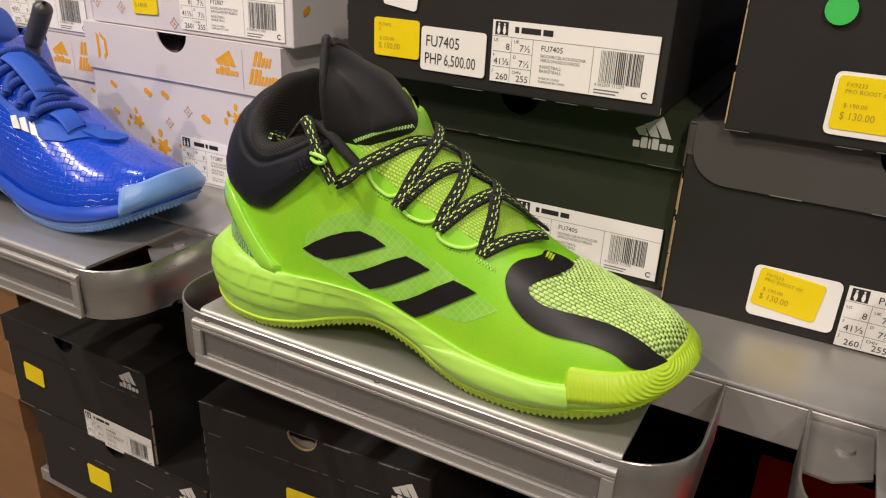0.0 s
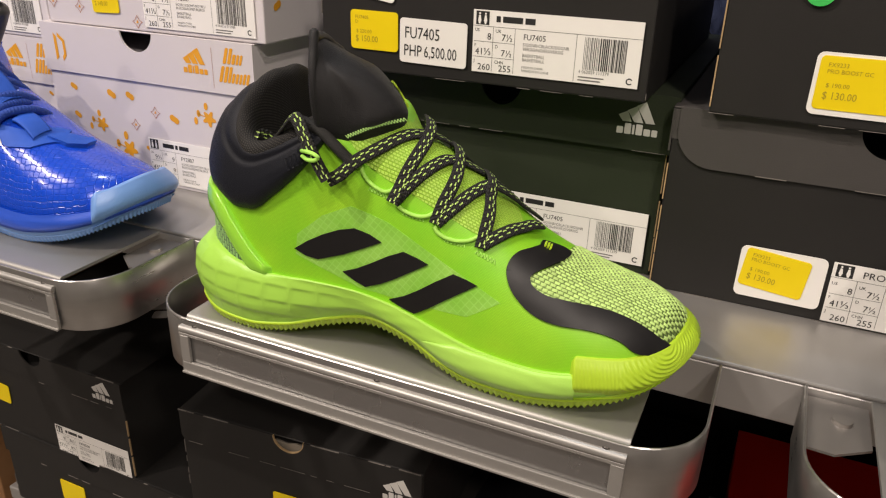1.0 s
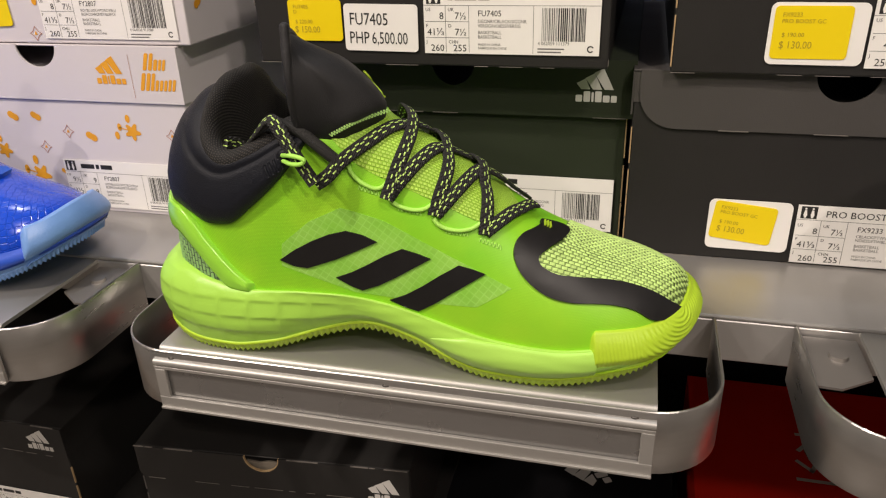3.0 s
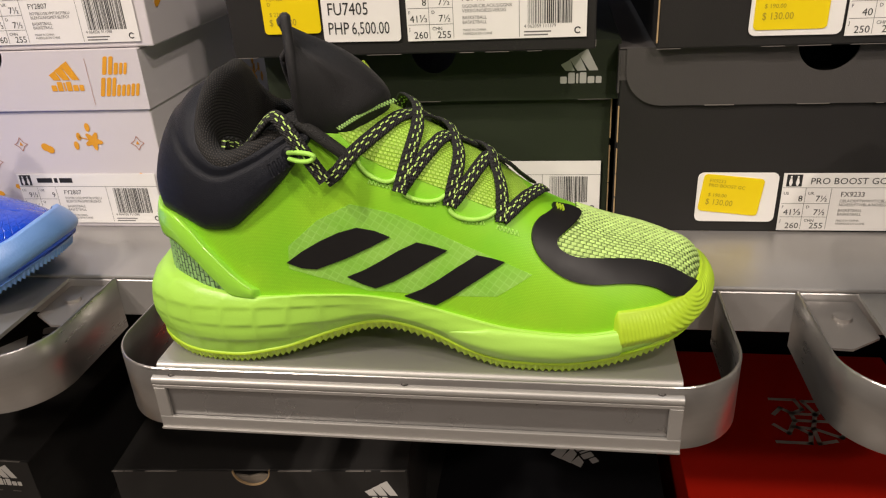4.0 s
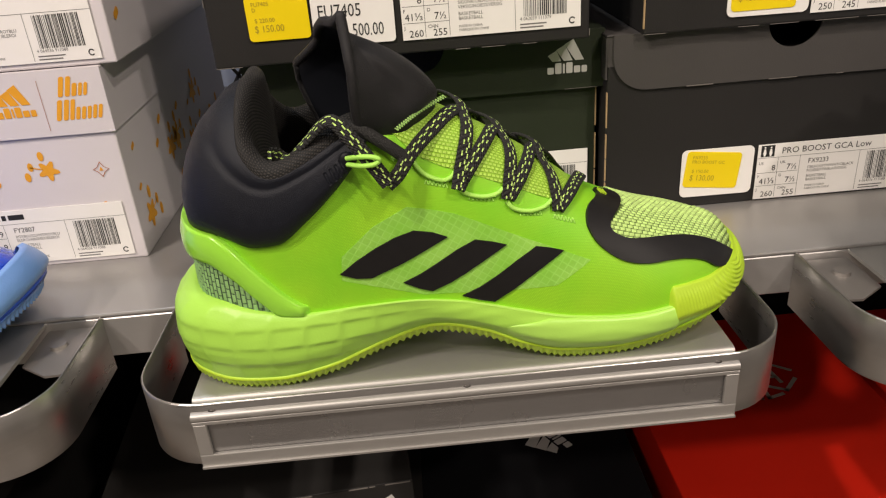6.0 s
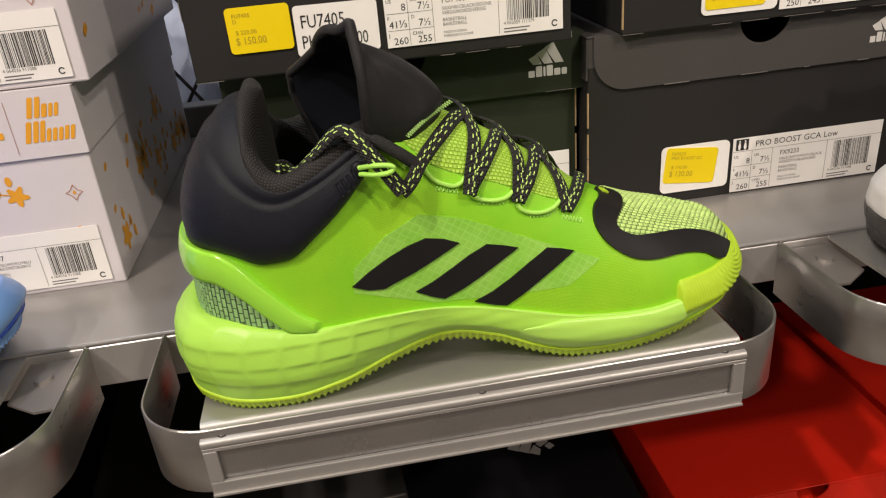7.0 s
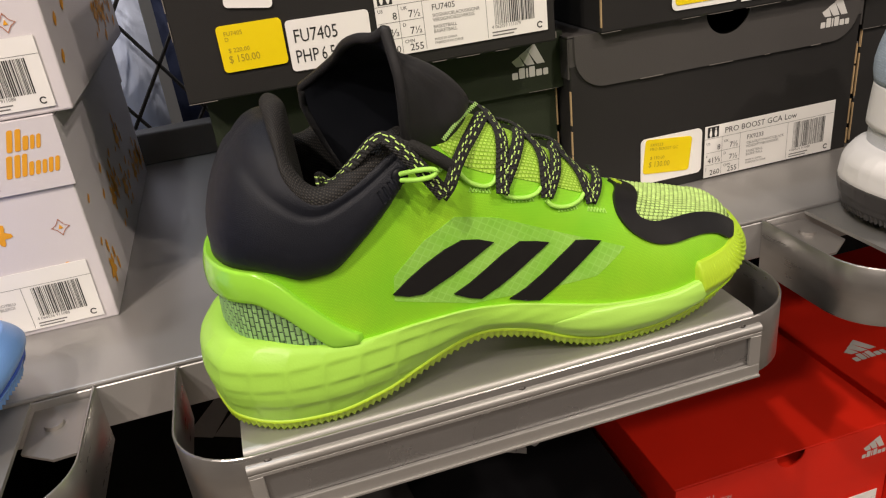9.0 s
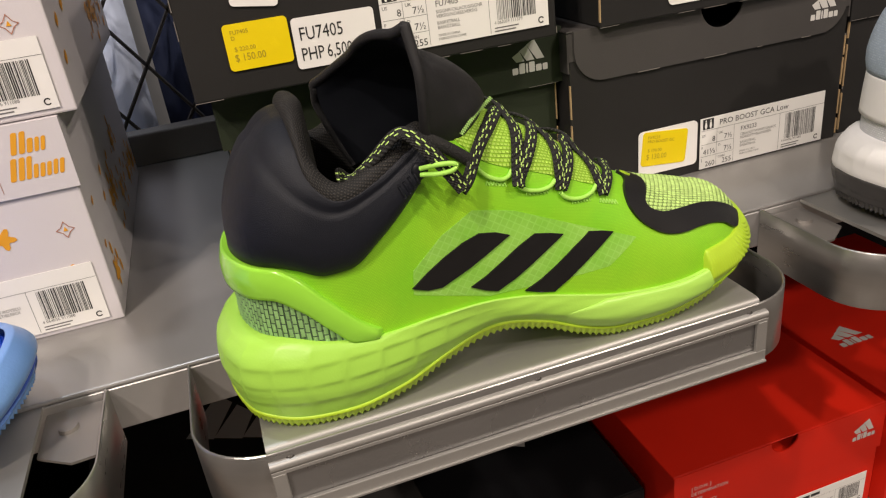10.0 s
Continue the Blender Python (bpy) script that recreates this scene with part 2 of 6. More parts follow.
def box_bm(x0, x1, y0, y1, z0, z1, bevel=0.0, seg=2, bm=None):
    bm = bm or bmesh.new()
    made = bmesh.ops.create_cube(bm, size=1)
    bmesh.ops.scale(bm, vec=(x1 - x0, y1 - y0, z1 - z0), verts=made["verts"])
    bmesh.ops.translate(bm, vec=((x0 + x1) / 2, (y0 + y1) / 2, (z0 + z1) / 2), verts=made["verts"])
    if bevel:
        edges = list({e for v in made["verts"] for e in v.link_edges})
        bmesh.ops.bevel(bm, geom=edges, offset=bevel, segments=seg, profile=0.5, affect="EDGES")
    return bm


def sharp_ends(bm, count):
    for f in bm.faces:
        if len(f.verts) >= count:
            for e in f.edges:
                e.smooth = False
    return bm


def prism_bm(outline, y0, y1, bm=None):
    """A plate: the outline (x, z) swept from y0 to y1."""
    bm = bm or bmesh.new()
    a = [bm.verts.new((x, y0, z)) for x, z in outline]
    b = [bm.verts.new((x, y1, z)) for x, z in outline]
    bm.faces.new(a)
    bm.faces.new(b[::-1])
    for i in range(len(a)):
        j = (i + 1) % len(a)
        bm.faces.new((a[j], a[i], b[i], b[j]))
    return bm


def round_rect(x0, x1, z0, z1, r, n=5):
    pts = []
    for cx, cz, a0 in ((x1 - r, z1 - r, 0), (x0 + r, z1 - r, 90), (x0 + r, z0 + r, 180), (x1 - r, z0 + r, 270)):
        pts += [(cx + r * math.cos(radians(a0 + 90 * k / n)), cz + r * math.sin(radians(a0 + 90 * k / n))) for k in range(n + 1)]
    return pts


def tube(name, pts, radius, material, parent, label="", at=None, sides=8, n=40, taper=None):
    C = spline(np.asarray(pts, float), n)
    T = np.gradient(C, axis=0)
    T /= np.linalg.norm(T, axis=1, keepdims=True)
    up = np.array([0.31, 0.2, 0.93])
    A = np.cross(T, up)
    A /= np.linalg.norm(A, axis=1, keepdims=True)
    B = np.cross(T, A)
    th = np.linspace(0, 2 * np.pi, sides, endpoint=False)
    r = np.full(n, radius) if taper is None else radius * np.interp(np.linspace(0, 1, n), *taper)
    P = C[:, None] + r[:, None, None] * (np.cos(th)[None, :, None] * A[:, None] + np.sin(th)[None, :, None] * B[:, None])
    return sheet(name, P, material, parent, label, at, closed_j=True, caps=True)


def spline(pts, n, closed=False):
    """A smooth curve through the places, n samples."""
    pts = np.asarray(pts, float)
    k = len(pts)
    t = np.linspace(0, k if closed else k - 1, n, endpoint=not closed)
    i = np.clip(np.floor(t).astype(int), 0, k - 1 if closed else k - 2)
    f = (t - i)[:, None]
    if closed:
        p0, p1, p2, p3 = (pts[(i + d) % k] for d in (-1, 0, 1, 2))
    else:
        ext = np.vstack([2 * pts[0] - pts[1], pts, 2 * pts[-1] - pts[-2]])
        p0, p1, p2, p3 = (ext[i + d] for d in (0, 1, 2, 3))
    return 0.5 * (2 * p1 + (p2 - p0) * f + (2 * p0 - 5 * p1 + 4 * p2 - p3) * f ** 2 + (3 * p1 - p0 - 3 * p2 + p3) * f ** 3)


def curve(xs, ys):
    """A smooth function through (xs, ys)."""
    xs, ys = np.asarray(xs, float), np.asarray(ys, float)
    d = np.diff(ys) / np.diff(xs)
    g = np.concatenate([[d[0]], np.where(d[:-1] * d[1:] > 0, 2 * d[:-1] * d[1:] / (d[:-1] + d[1:] + 1e-12), 0), [d[-1]]])

    def value(x):
        x = np.clip(np.asarray(x, float), xs[0], xs[-1])
        i = np.clip(np.searchsorted(xs, x) - 1, 0, len(xs) - 2)
        h = xs[i + 1] - xs[i]
        f = (x - xs[i]) / h
        return ys[i] * (2 * f ** 3 - 3 * f ** 2 + 1) + g[i] * h * (f ** 3 - 2 * f ** 2 + f) + ys[i + 1] * (3 * f ** 2 - 2 * f ** 3) + g[i + 1] * h * (f ** 3 - f ** 2)

    return value


# ---- print on boxes and labels ----
FONT_CACHE = {}


def glyphs(text, size, wide=1.0):
    key = (text, size, wide)
    if key not in FONT_CACHE:
        cu = bpy.data.curves.new("print", "FONT")
        cu.body, cu.size, cu.resolution_u = text, size, 2
        ob = bpy.data.objects.new("print", cu)
        me = bpy.data.meshes.new_from_object(ob)
        co = np.array([v.co[:] for v in me.vertices]) if len(me.vertices) else np.zeros((0, 3))
        co[:, 0] *= wide
        FONT_CACHE[key] = (co, [tuple(p.vertices) for p in me.polygons])
        bpy.data.meshes.remove(me)
        bpy.data.objects.remove(ob)
        bpy.data.curves.remove(cu)
    return FONT_CACHE[key]


class Print:
    """Flat ink shapes on a face that looks along -y; x to the right, z up, lifted to y."""

    def __init__(self, y):
        self.y, self.v, self.f = y, [], []

    def poly(self, pts):
        k = len(self.v)
        self.v += [(x, self.y, z) for x, z in pts]
        self.f.append(tuple(range(k, k + len(pts))))
        return self

    def bar(self, x0, z0, x1, z1):
        return self.poly([(x0, z0), (x1, z0), (x1, z1), (x0, z1)])

    def text(self, s, x, z, size, wide=1.0, right=False):
        co, faces = glyphs(s, size, wide)
        if not len(co):
            return self
        off = x - (co[:, 0].max() if right else 0)
        k = len(self.v)
        self.v += [(off + a, self.y, z + b) for a, b, _ in co]
        self.f += [tuple(i + k for i in q) for q in faces]
        return self

    def put(self, name, material, parent, label="", m=None):
        me = bpy.data.meshes.new(name)
        v = [m @ Vector(q) for q in self.v] if m else self.v
        me.from_pydata(v, [], self.f)
        return finish(name, me, material, parent, label)


def three_bars(parent, x, z, s, material, y=-0.0009, m=None):
    """A maker's mark as plain shapes: three slanted bars over a row of blocks, s wide; each its own part."""
    for k, h in enumerate((0.19, 0.31, 0.43)):
        bx, base, lean, wide = x + s * (0.14 + 0.265 * k), z + 0.33 * s, -0.577 * h * s, 0.205 * s
        Print(y).poly([(bx, base), (bx + wide, base), (bx + wide + lean, base + h * s + 0.06 * s), (bx + lean, base + h * s - 0.05 * s)]).put("mark_bar", material, parent, "", m)
    x0 = x + 0.02 * s
    for wd, tall in ((0.15, 0.20), (0.15, 0.29), (0.05, 0.27), (0.15, 0.29), (0.15, 0.20), (0.13, 0.20)):
        Print(y).poly(round_rect(x0, x0 + wd * s, z + 0.04 * s, z + tall * s, 0.024 * s, 3)).put("mark_block", material, parent, "", m)
        x0 += (wd + 0.03) * s


def size_label(parent, x0, z0, y, title, code, sizes, colours, rot=0.0, w=0.114, h=0.041):
    """White paper size label stuck to a box's front; (x0, z0) is its lower left corner."""
    m = Matrix.Translation((x0, y, z0)) @ Matrix.Rotation(radians(rot), 4, "Y")
    bm = prism_bm([(0, 0), (w, 0), (w, h), (0, h)], -0.0003, 0.0002)
    bm.transform(m)
    paper = part("size_label", bm, M_PAPER, parent, "white paper size label with black print")
    k = w / 0.114
    ink, grey = Print(-0.00045), Print(-0.00045)
    ink.bar(0.002 * k, h - 0.0095, 0.0115 * k, h - 0.0008)
    title_bars = isinstance(title, tuple)
    if title_bars:
        x = 0.0165 * k
        for wd in title:
            ink.bar(x, h - 0.0072, x + wd, h - 0.0033)
            x += wd + 0.0016
    else:
        ink.text(title, 0.0165 * k, h - 0.0078, 0.0066, 1.02)
    lw = 0.00022
    ink.bar(0, h - 0.0105, w, h - 0.0105 + lw)
    for zz in (0.0102, 0.0204):
        ink.bar(0.001, zz, 0.030 * k, zz + lw)
    for xx in (0.0145 * k, 0.030 * k, 0.072 * k):
        ink.bar(xx, 0.001, xx + lw, h - 0.0105)
    tiny = ("US", "UK", "F", "D", "J", "CHN")
    for i, s in enumerate(sizes):
        cx, cz = (0.0005 + 0.0150 * (i % 2)) * k, (0.0204, 0.0102, 0.0)[i // 2]
        ink.text(tiny[i], cx + 0.0008, cz + 0.0066, 0.0030)
        ink.text(s, cx + 0.0128 * k, cz + 0.0016, 0.0062, 1.0, right=True)
    ink.text(code, 0.036 * k, h - 0.0170, 0.0052, 0.95)
    zz = h - 0.0212
    for line, gap in ((colours[0], 0.0028), (colours[1], 0.0042), ("BASKETBALL", 0.0028), ("BASKETBALL", 0.0046), ("MADE IN CHINA", 0.0023), ("FABRIQUE EN CHINE", 0.002)):
        grey.text(line, 0.036 * k, zz, 0.0030 if "CHIN" not in line else 0.0022, 0.92)
        zz -= gap
    rng = random.Random(code + "bars")
    x = 0.0775 * k
    while x < 0.1055 * k:
        wd = rng.choice((0.00025, 0.00025, 0.0005, 0.0008))
        ink.bar(x, 0.0088, x + wd, h - 0.0118)
        x += wd + rng.choice((0.0003, 0.0004, 0.0007))
    grey.text("4 062059 111379" if code == "FU7405" else "4 064036 911088", 0.075 * k, 0.0064, 0.0030, 0.95)
    grey.bar(0.075 * k, 0.0036, 0.092 * k, 0.0044)
    grey.bar(0.075 * k, 0.0016, 0.090 * k, 0.0024)
    ring = [(0.1085 * k + 0.0022 * math.cos(a), 0.0042 + 0.0022 * math.sin(a)) for a in np.linspace(0.5, 5.6, 12)]
    ring += [(0.1085 * k + 0.0014 * math.cos(a), 0.0042 + 0.0014 * math.sin(a)) for a in np.linspace(5.6, 0.5, 12)]
    ink.poly(ring)
    ink.put("black_print", M_INK, paper, "", m)
    grey.put("fine_print", M_GREYINK, paper, "", m)
    glyph = Print(-0.0006)
    for cx in (0.0046 * k, 0.0088 * k):
        glyph.poly([(cx + 0.0007 * math.cos(a), h - 0.0024 + 0.0007 * math.sin(a)) for a in np.linspace(0, 6.28, 8, endpoint=False)])
        glyph.poly([(cx - 0.0012, h - 0.0068), (cx - 0.0005, h - 0.0090), (cx + 0.0005, h - 0.0090), (cx + 0.0012, h - 0.0068), (cx + 0.0006, h - 0.0034), (cx - 0.0006, h - 0.0034)])
    glyph.put("pictogram", M_PAPER, paper, "", m)
    return paper


def price_sticker(parent, x0, z0, y, w, h, lines, rot=0.0, material=None, ink=None, sizes=None, label="yellow price sticker with faded print", r=0.0025):
    m = Matrix.Translation((x0, y, z0)) @ Matrix.Rotation(radians(rot), 4, "Y")
    bm = prism_bm(round_rect(0, w, 0, h, r, 4), -0.0004, 0.0002)
    bm.transform(m)
    st = part("price_sticker", bm, material or M_YELLOW, parent, label)
    pr = Print(-0.0006)
    for (s, fx, fz, size, wide) in lines:
        pr.text(s, fx * w, fz * h, size, wide)
    if pr.v:
        pr.put("print", ink or M_FAINT, st, "", m)
    return st


# ---- cardboard shoe box ----
def shoe_box(at, w, d, h, lid_h, body_mat, lid_mat, label, group, notch=0.0, notch_r=0.017, round_lid=0.0, rz=0.0, ry=0.0, overlap=0.0015, kraft=False, deep=0.95, flap_in=0.0, scuff=0.0, kraft_notch=False):
    """Front face at local y = 0, looking along -y; x from -w/2 to w/2."""
    ob = thing("shoe_box", at, label, "shoe box", group, rz, ry)
    o = overlap
    body = part("body", box_bm(-w / 2 + o, w / 2 - o, o, d - o, 0, h - 0.021, 0.0012), body_mat, ob)
    top, low = h, h - lid_h
    e = w / 2 - flap_in
    xs = np.unique(np.round(np.concatenate([np.linspace(-e, e, 9), -e + round_lid * (1 - np.cos(np.linspace(0.2, 1.571, 9))), e - round_lid * (1 - np.cos(np.linspace(0.2, 1.571, 9))), notch + notch_r * np.cos(np.linspace(0, math.pi, 19))]), 5))
    side_gap = np.minimum(xs + e, e - xs)
    lows = low + (round_lid - np.sqrt(np.maximum(0, round_lid ** 2 - np.maximum(0, round_lid - side_gap) ** 2)) if round_lid else 0 * xs)
    tops = top - deep * np.sqrt(np.maximum(0, notch_r ** 2 - (xs - notch) ** 2))
    bm = bmesh.new()
    front = [(bm.verts.new((x, -0.0006, z0)), bm.verts.new((x, -0.0006, z1)), bm.verts.new((x, 0.001, z0)), bm.verts.new((x, 0.001, z1))) for x, z0, z1 in zip(xs, lows, tops)]
    for p, q in zip(front[:-1], front[1:]):
        bm.faces.new((p[0], q[0], q[1], p[1]))
        bm.faces.new((p[2], p[3], q[3], q[2]))
        bm.faces.new((p[0], p[2], q[2], q[0]))
        bm.faces.new((p[1], q[1], q[3], p[3]))
    for p in (front[0], front[-1]):
        bm.faces.new((p[0], p[1], p[3], p[2]))
    box_bm(-w / 2, w / 2, 0.0012, d, top - 0.0014, top, 0.0005, 1, bm)
    if not round_lid:
        box_bm(-w / 2, -w / 2 + 0.0012, 0.0012, d, low, top - 0.0016, 0.0, 1, bm)
        box_bm(w / 2 - 0.0012, w / 2, 0.0012, d, low, top - 0.0016, 0.0, 1, bm)
    else:
        box_bm(-w / 2, -w / 2 + 0.0012, 0.0012, d, h - 0.03, top - 0.0016, 0.0, 1, bm)
        box_bm(w / 2 - 0.0012, w / 2, 0.0012, d, h - 0.03, top - 0.0016, 0.0, 1, bm)
    if flap_in:
        for side in (-1, 1):
            box_bm(*sorted((side * (w / 2 - 0.0013), side * (e - 0.004))), 0.0011, 0.0020, h - 0.0215, top - 0.0016, 0.0, 1, bm)
    part("lid", bm, lid_mat, ob)
    if kraft_notch:
        arc = [(notch + q * math.cos(t), top - deep * q * math.sin(t)) for q, way in ((notch_r + 0.0003, 1), (notch_r - 0.0005, -1)) for t in np.linspace(0, math.pi, 22)[::way]]
        part("notch_edge", prism_bm(arc, -0.0009, 0.0014), M_KRAFT, ob, "bare brown board edge of the thumb hole")
        part("tissue_paper", prism_bm([(notch - notch_r, top - 0.020), (notch + notch_r, top - 0.020), (notch + notch_r, top - 0.009), (notch + 0.006, top - 0.0075), (notch - 0.004, top - 0.010), (notch - notch_r, top - 0.0085)], 0.004, 0.006), M_TISSUE, ob, "crumpled grey-brown paper inside the box")
    if scuff:
        rng = random.Random(int(at[0] * 7e3 + at[2] * 5e3))
        bm = bmesh.new()
        for z, y0, y1, half in ((top, -0.0009, 0.0004, w / 2), (low, -0.0010, -0.0003, e - round_lid), (0.0, o - 0.0004, o + 0.0004, w / 2 - o)):
            x = -half
            while x < half:
                ln = rng.uniform(0.004, 0.03)
                if rng.random() < scuff and not (z == top and abs(x + ln / 2 - notch) < notch_r + ln / 2):
                    t = rng.uniform(0.00012, 0.0003)
                    box_bm(x, min(half, x + ln), y0, y1, max(0, z - t), z + t, 0, 1, bm)
                x += ln + rng.uniform(0.001, 0.012)
        for side in (-1, 1):
            z = 0.002
            while z < low - 0.004:
                ln = rng.uniform(0.004, 0.022)
                if rng.random() < scuff:
                    t = rng.uniform(0.00015, 0.00035)
                    box_bm(side * (w / 2 - o) - t, side * (w / 2 - o) + t, o - 0.0004, o + 0.0005, z, min(low, z + ln), 0, 1, bm)
                z += ln + rng.uniform(0.001, 0.01)
        tagged(part("scuffed_edges", bm, M_WORN, ob, "pale scuffs along the card edges"), kind="stuff")
    if kraft:
        rng = random.Random(int(w * 1e4 + at[0] * 1e4))
        for side in (-1, 1):
            bm = bmesh.new()
            z = 0.004
            while z < low - 0.01:
                ln = rng.uniform(0.012, 0.04)
                box_bm(side * (w / 2 - o) - 0.0004, side * (w / 2 - o) + 0.0004, o - 0.0006, o + 0.0012, z, min(low, z + ln), 0, 1, bm)
                z += ln + rng.uniform(0.001, 0.006)
            part("worn_edge", bm, M_KRAFT, ob, "scuffed brown board edge")
    return ob


# ---- large structure ----
def structure(name, bm, material, label, smooth=False):
    ob = part(name, bm, material, None, label, smooth)
    ob["kind"] = "structure"
    return ob


M_FLOOR = mat("shop_floor", (0.24, 0.215, 0.19), 0.4, vary=0.08, scale=3)
M_WALL = mat("shop_wall", (0.50, 0.48, 0.455), 0.8, vary=0.04, scale=4)
M_CEIL = mat("shop_ceiling", (0.62, 0.61, 0.59), 0.9, vary=0.03, scale=4)
structure("floor", box_bm(-3.2, 3.2, -3.2, 1.6, -0.1, 0.0), M_FLOOR, "grey shop floor")
structure("ceiling", box_bm(-3.2, 3.2, -3.2, 1.6, 3.0, 3.1), M_CEIL, "plain pale shop ceiling")
structure("wall_south", box_bm(-3.2, 3.2, -3.3, -3.2, 0.0, 3.0), M_WALL, "plain pale shop wall")
structure("wall_west", box_bm(-3.3, -3.2, -3.2, 1.6, 0.0, 3.0), M_WALL, "plain pale shop wall")
structure("wall_east", box_bm(3.2, 3.3, -3.2, 1.6, 0.0, 3.0), M_WALL, "plain pale shop wall")
structure("wall_north", box_bm(-3.2, 3.2, 1.6, 1.7, 0.0, 3.0), M_WALL, "plain pale shop wall")

# rail grey set darker: the shadow behind the boxes is in this colour
M_RAIL = mat("shaded_grey_rail", (0.11, 0.105, 0.10), 0.5, 0.2)
SHELF_Z, PITCH = 1.005, 0.4065
bm = box_bm(-1.6, 1.6, 0.1, 0.56, SHELF_Z - 0.003, SHELF_Z, 0.0012)
box_bm(-1.6, 1.6, 0.1, 0.1025, 0.973, SHELF_Z - 0.0034, 0.0006, 1, bm)
box_bm(-1.6, 1.6, 0.555, 0.56, 0.973, SHELF_Z - 0.0034, 0.0006, 1, bm)
structure("display_shelf", bm, M_SHELF, "grey powder-coated steel shelf with a turned-down front lip")
bm = box_bm(-0.655, 1.6, 0.158, 0.56, 0.515, 0.535, 0.002)
structure("lower_shelf", bm, M_SHELF, "grey steel lower shelf under the stacked boxes")
bm = box_bm(-1.6, 1.6, 0.53, 0.555, SHELF_Z + 0.0004, SHELF_Z + 0.035, 0.002)
structure("shelf_back_rail", bm, M_RAIL, "grey steel rail along the shelf's back")
# added near-black sheet that stands for the shade behind the lower boxes
structure("under_shelf_shade_sheet", box_bm(-1.6, 1.6, 0.562, 0.572, 0.2, 0.97), M_DARK, "near-black sheet added for the shade below the display shelf")
bm = bmesh.new()
for x in (-0.62, 0.62, 1.5, -1.5):
    box_bm(x - 0.015, x + 0.015, 0.575, 0.605, 0.0, 2.2, 0.002, 1, bm)
structure("rack_uprights", bm, M_DARK, "dark steel rack uprights behind the shelf")

structure("garment_rail", box_bm(-1.5, 1.5, 0.69, 0.735, 1.745, 1.765, 0.004), M_DARK, "dark steel garment rail behind the mesh")
bm = bmesh.new()
for x in (-1.45, 1.45):
    box_bm(x - 0.01, x + 0.01, 0.70, 0.72, 0.0, 1.744, 0.002, 1, bm)
structure("rail_posts", bm, M_DARK, "dark steel posts under the garment rail")
# wire grid and hanging stock behind the shelf
grid = thing("wire_grid", (0, 0.62, 1.0), "black wire mesh panel behind the shelf", "wire mesh")
bm = bmesh.new()
for k in range(-16, 17):
    for lean in (-1, 1):
        x = k * 0.075
        a, b = Vector((x - lean * 0.25, 0, 0.0)), Vector((x + lean * 0.25, 0, 0.75))
        q = (b - a).to_track_quat("Z", "Y").to_matrix().to_4x4()
        bmesh.ops.create_cone(bm, cap_ends=True, segments=6, radius1=0.0022, radius2=0.0022, depth=(b - a).length, matrix=Matrix.Translation((a + b) / 2) @ q)
part("wire_mesh", bm, M_SCREW, grid)
M_NAVY = mat("navy_cloth", (0.010, 0.018, 0.055), 0.8, vary=0.3, scale=20, bump=0.3)
M_PALECLOTH = mat("pale_cloth", (0.58, 0.66, 0.84), 0.7, vary=0.15, scale=20, bump=0.3)


def hanging_cloth(x0, x1, z0, z1, y, material, label, seed):
    ob = thing("hanging_garment", ((x0 + x1) / 2, y, z0), label, "garment", "stock behind the mesh")
    n, m = 40, 12
    P = np.zeros((n, m, 3))
    for i, x in enumerate(np.linspace(x0, x1, n)):
        for j, z in enumerate(np.linspace(z0, z1, m)):
            P[i, j] = (x, y + 0.014 * math.sin(x * 70 + seed) + 0.006 * math.sin(x * 173 + z * 9 + seed), z)
    sheet("cloth", P, material, ob, at=((x0 + x1) / 2, y, z0))


hanging_cloth(-0.60, -0.20, 0.98, 1.75, 0.72, M_PALECLOTH, "pale blue garment hanging behind the wire mesh", 1)
hanging_cloth(-0.185, -0.115, 0.98, 1.75, 0.70, M_NAVY, "navy blue garment hanging behind the wire mesh", 2)
hanging_cloth(-0.10, 0.02, 0.98, 1.75, 0.72, M_PALECLOTH, "pale blue garment hanging behind the wire mesh", 3)
hanging_cloth(0.03, 0.95, 0.98, 1.75, 0.71, M_NAVY, "navy blue garment hanging behind the wire mesh", 4)
hanging_cloth(-1.2, -0.62, 0.98, 1.75, 0.71, M_NAVY, "navy blue garment hanging behind the wire mesh", 5)


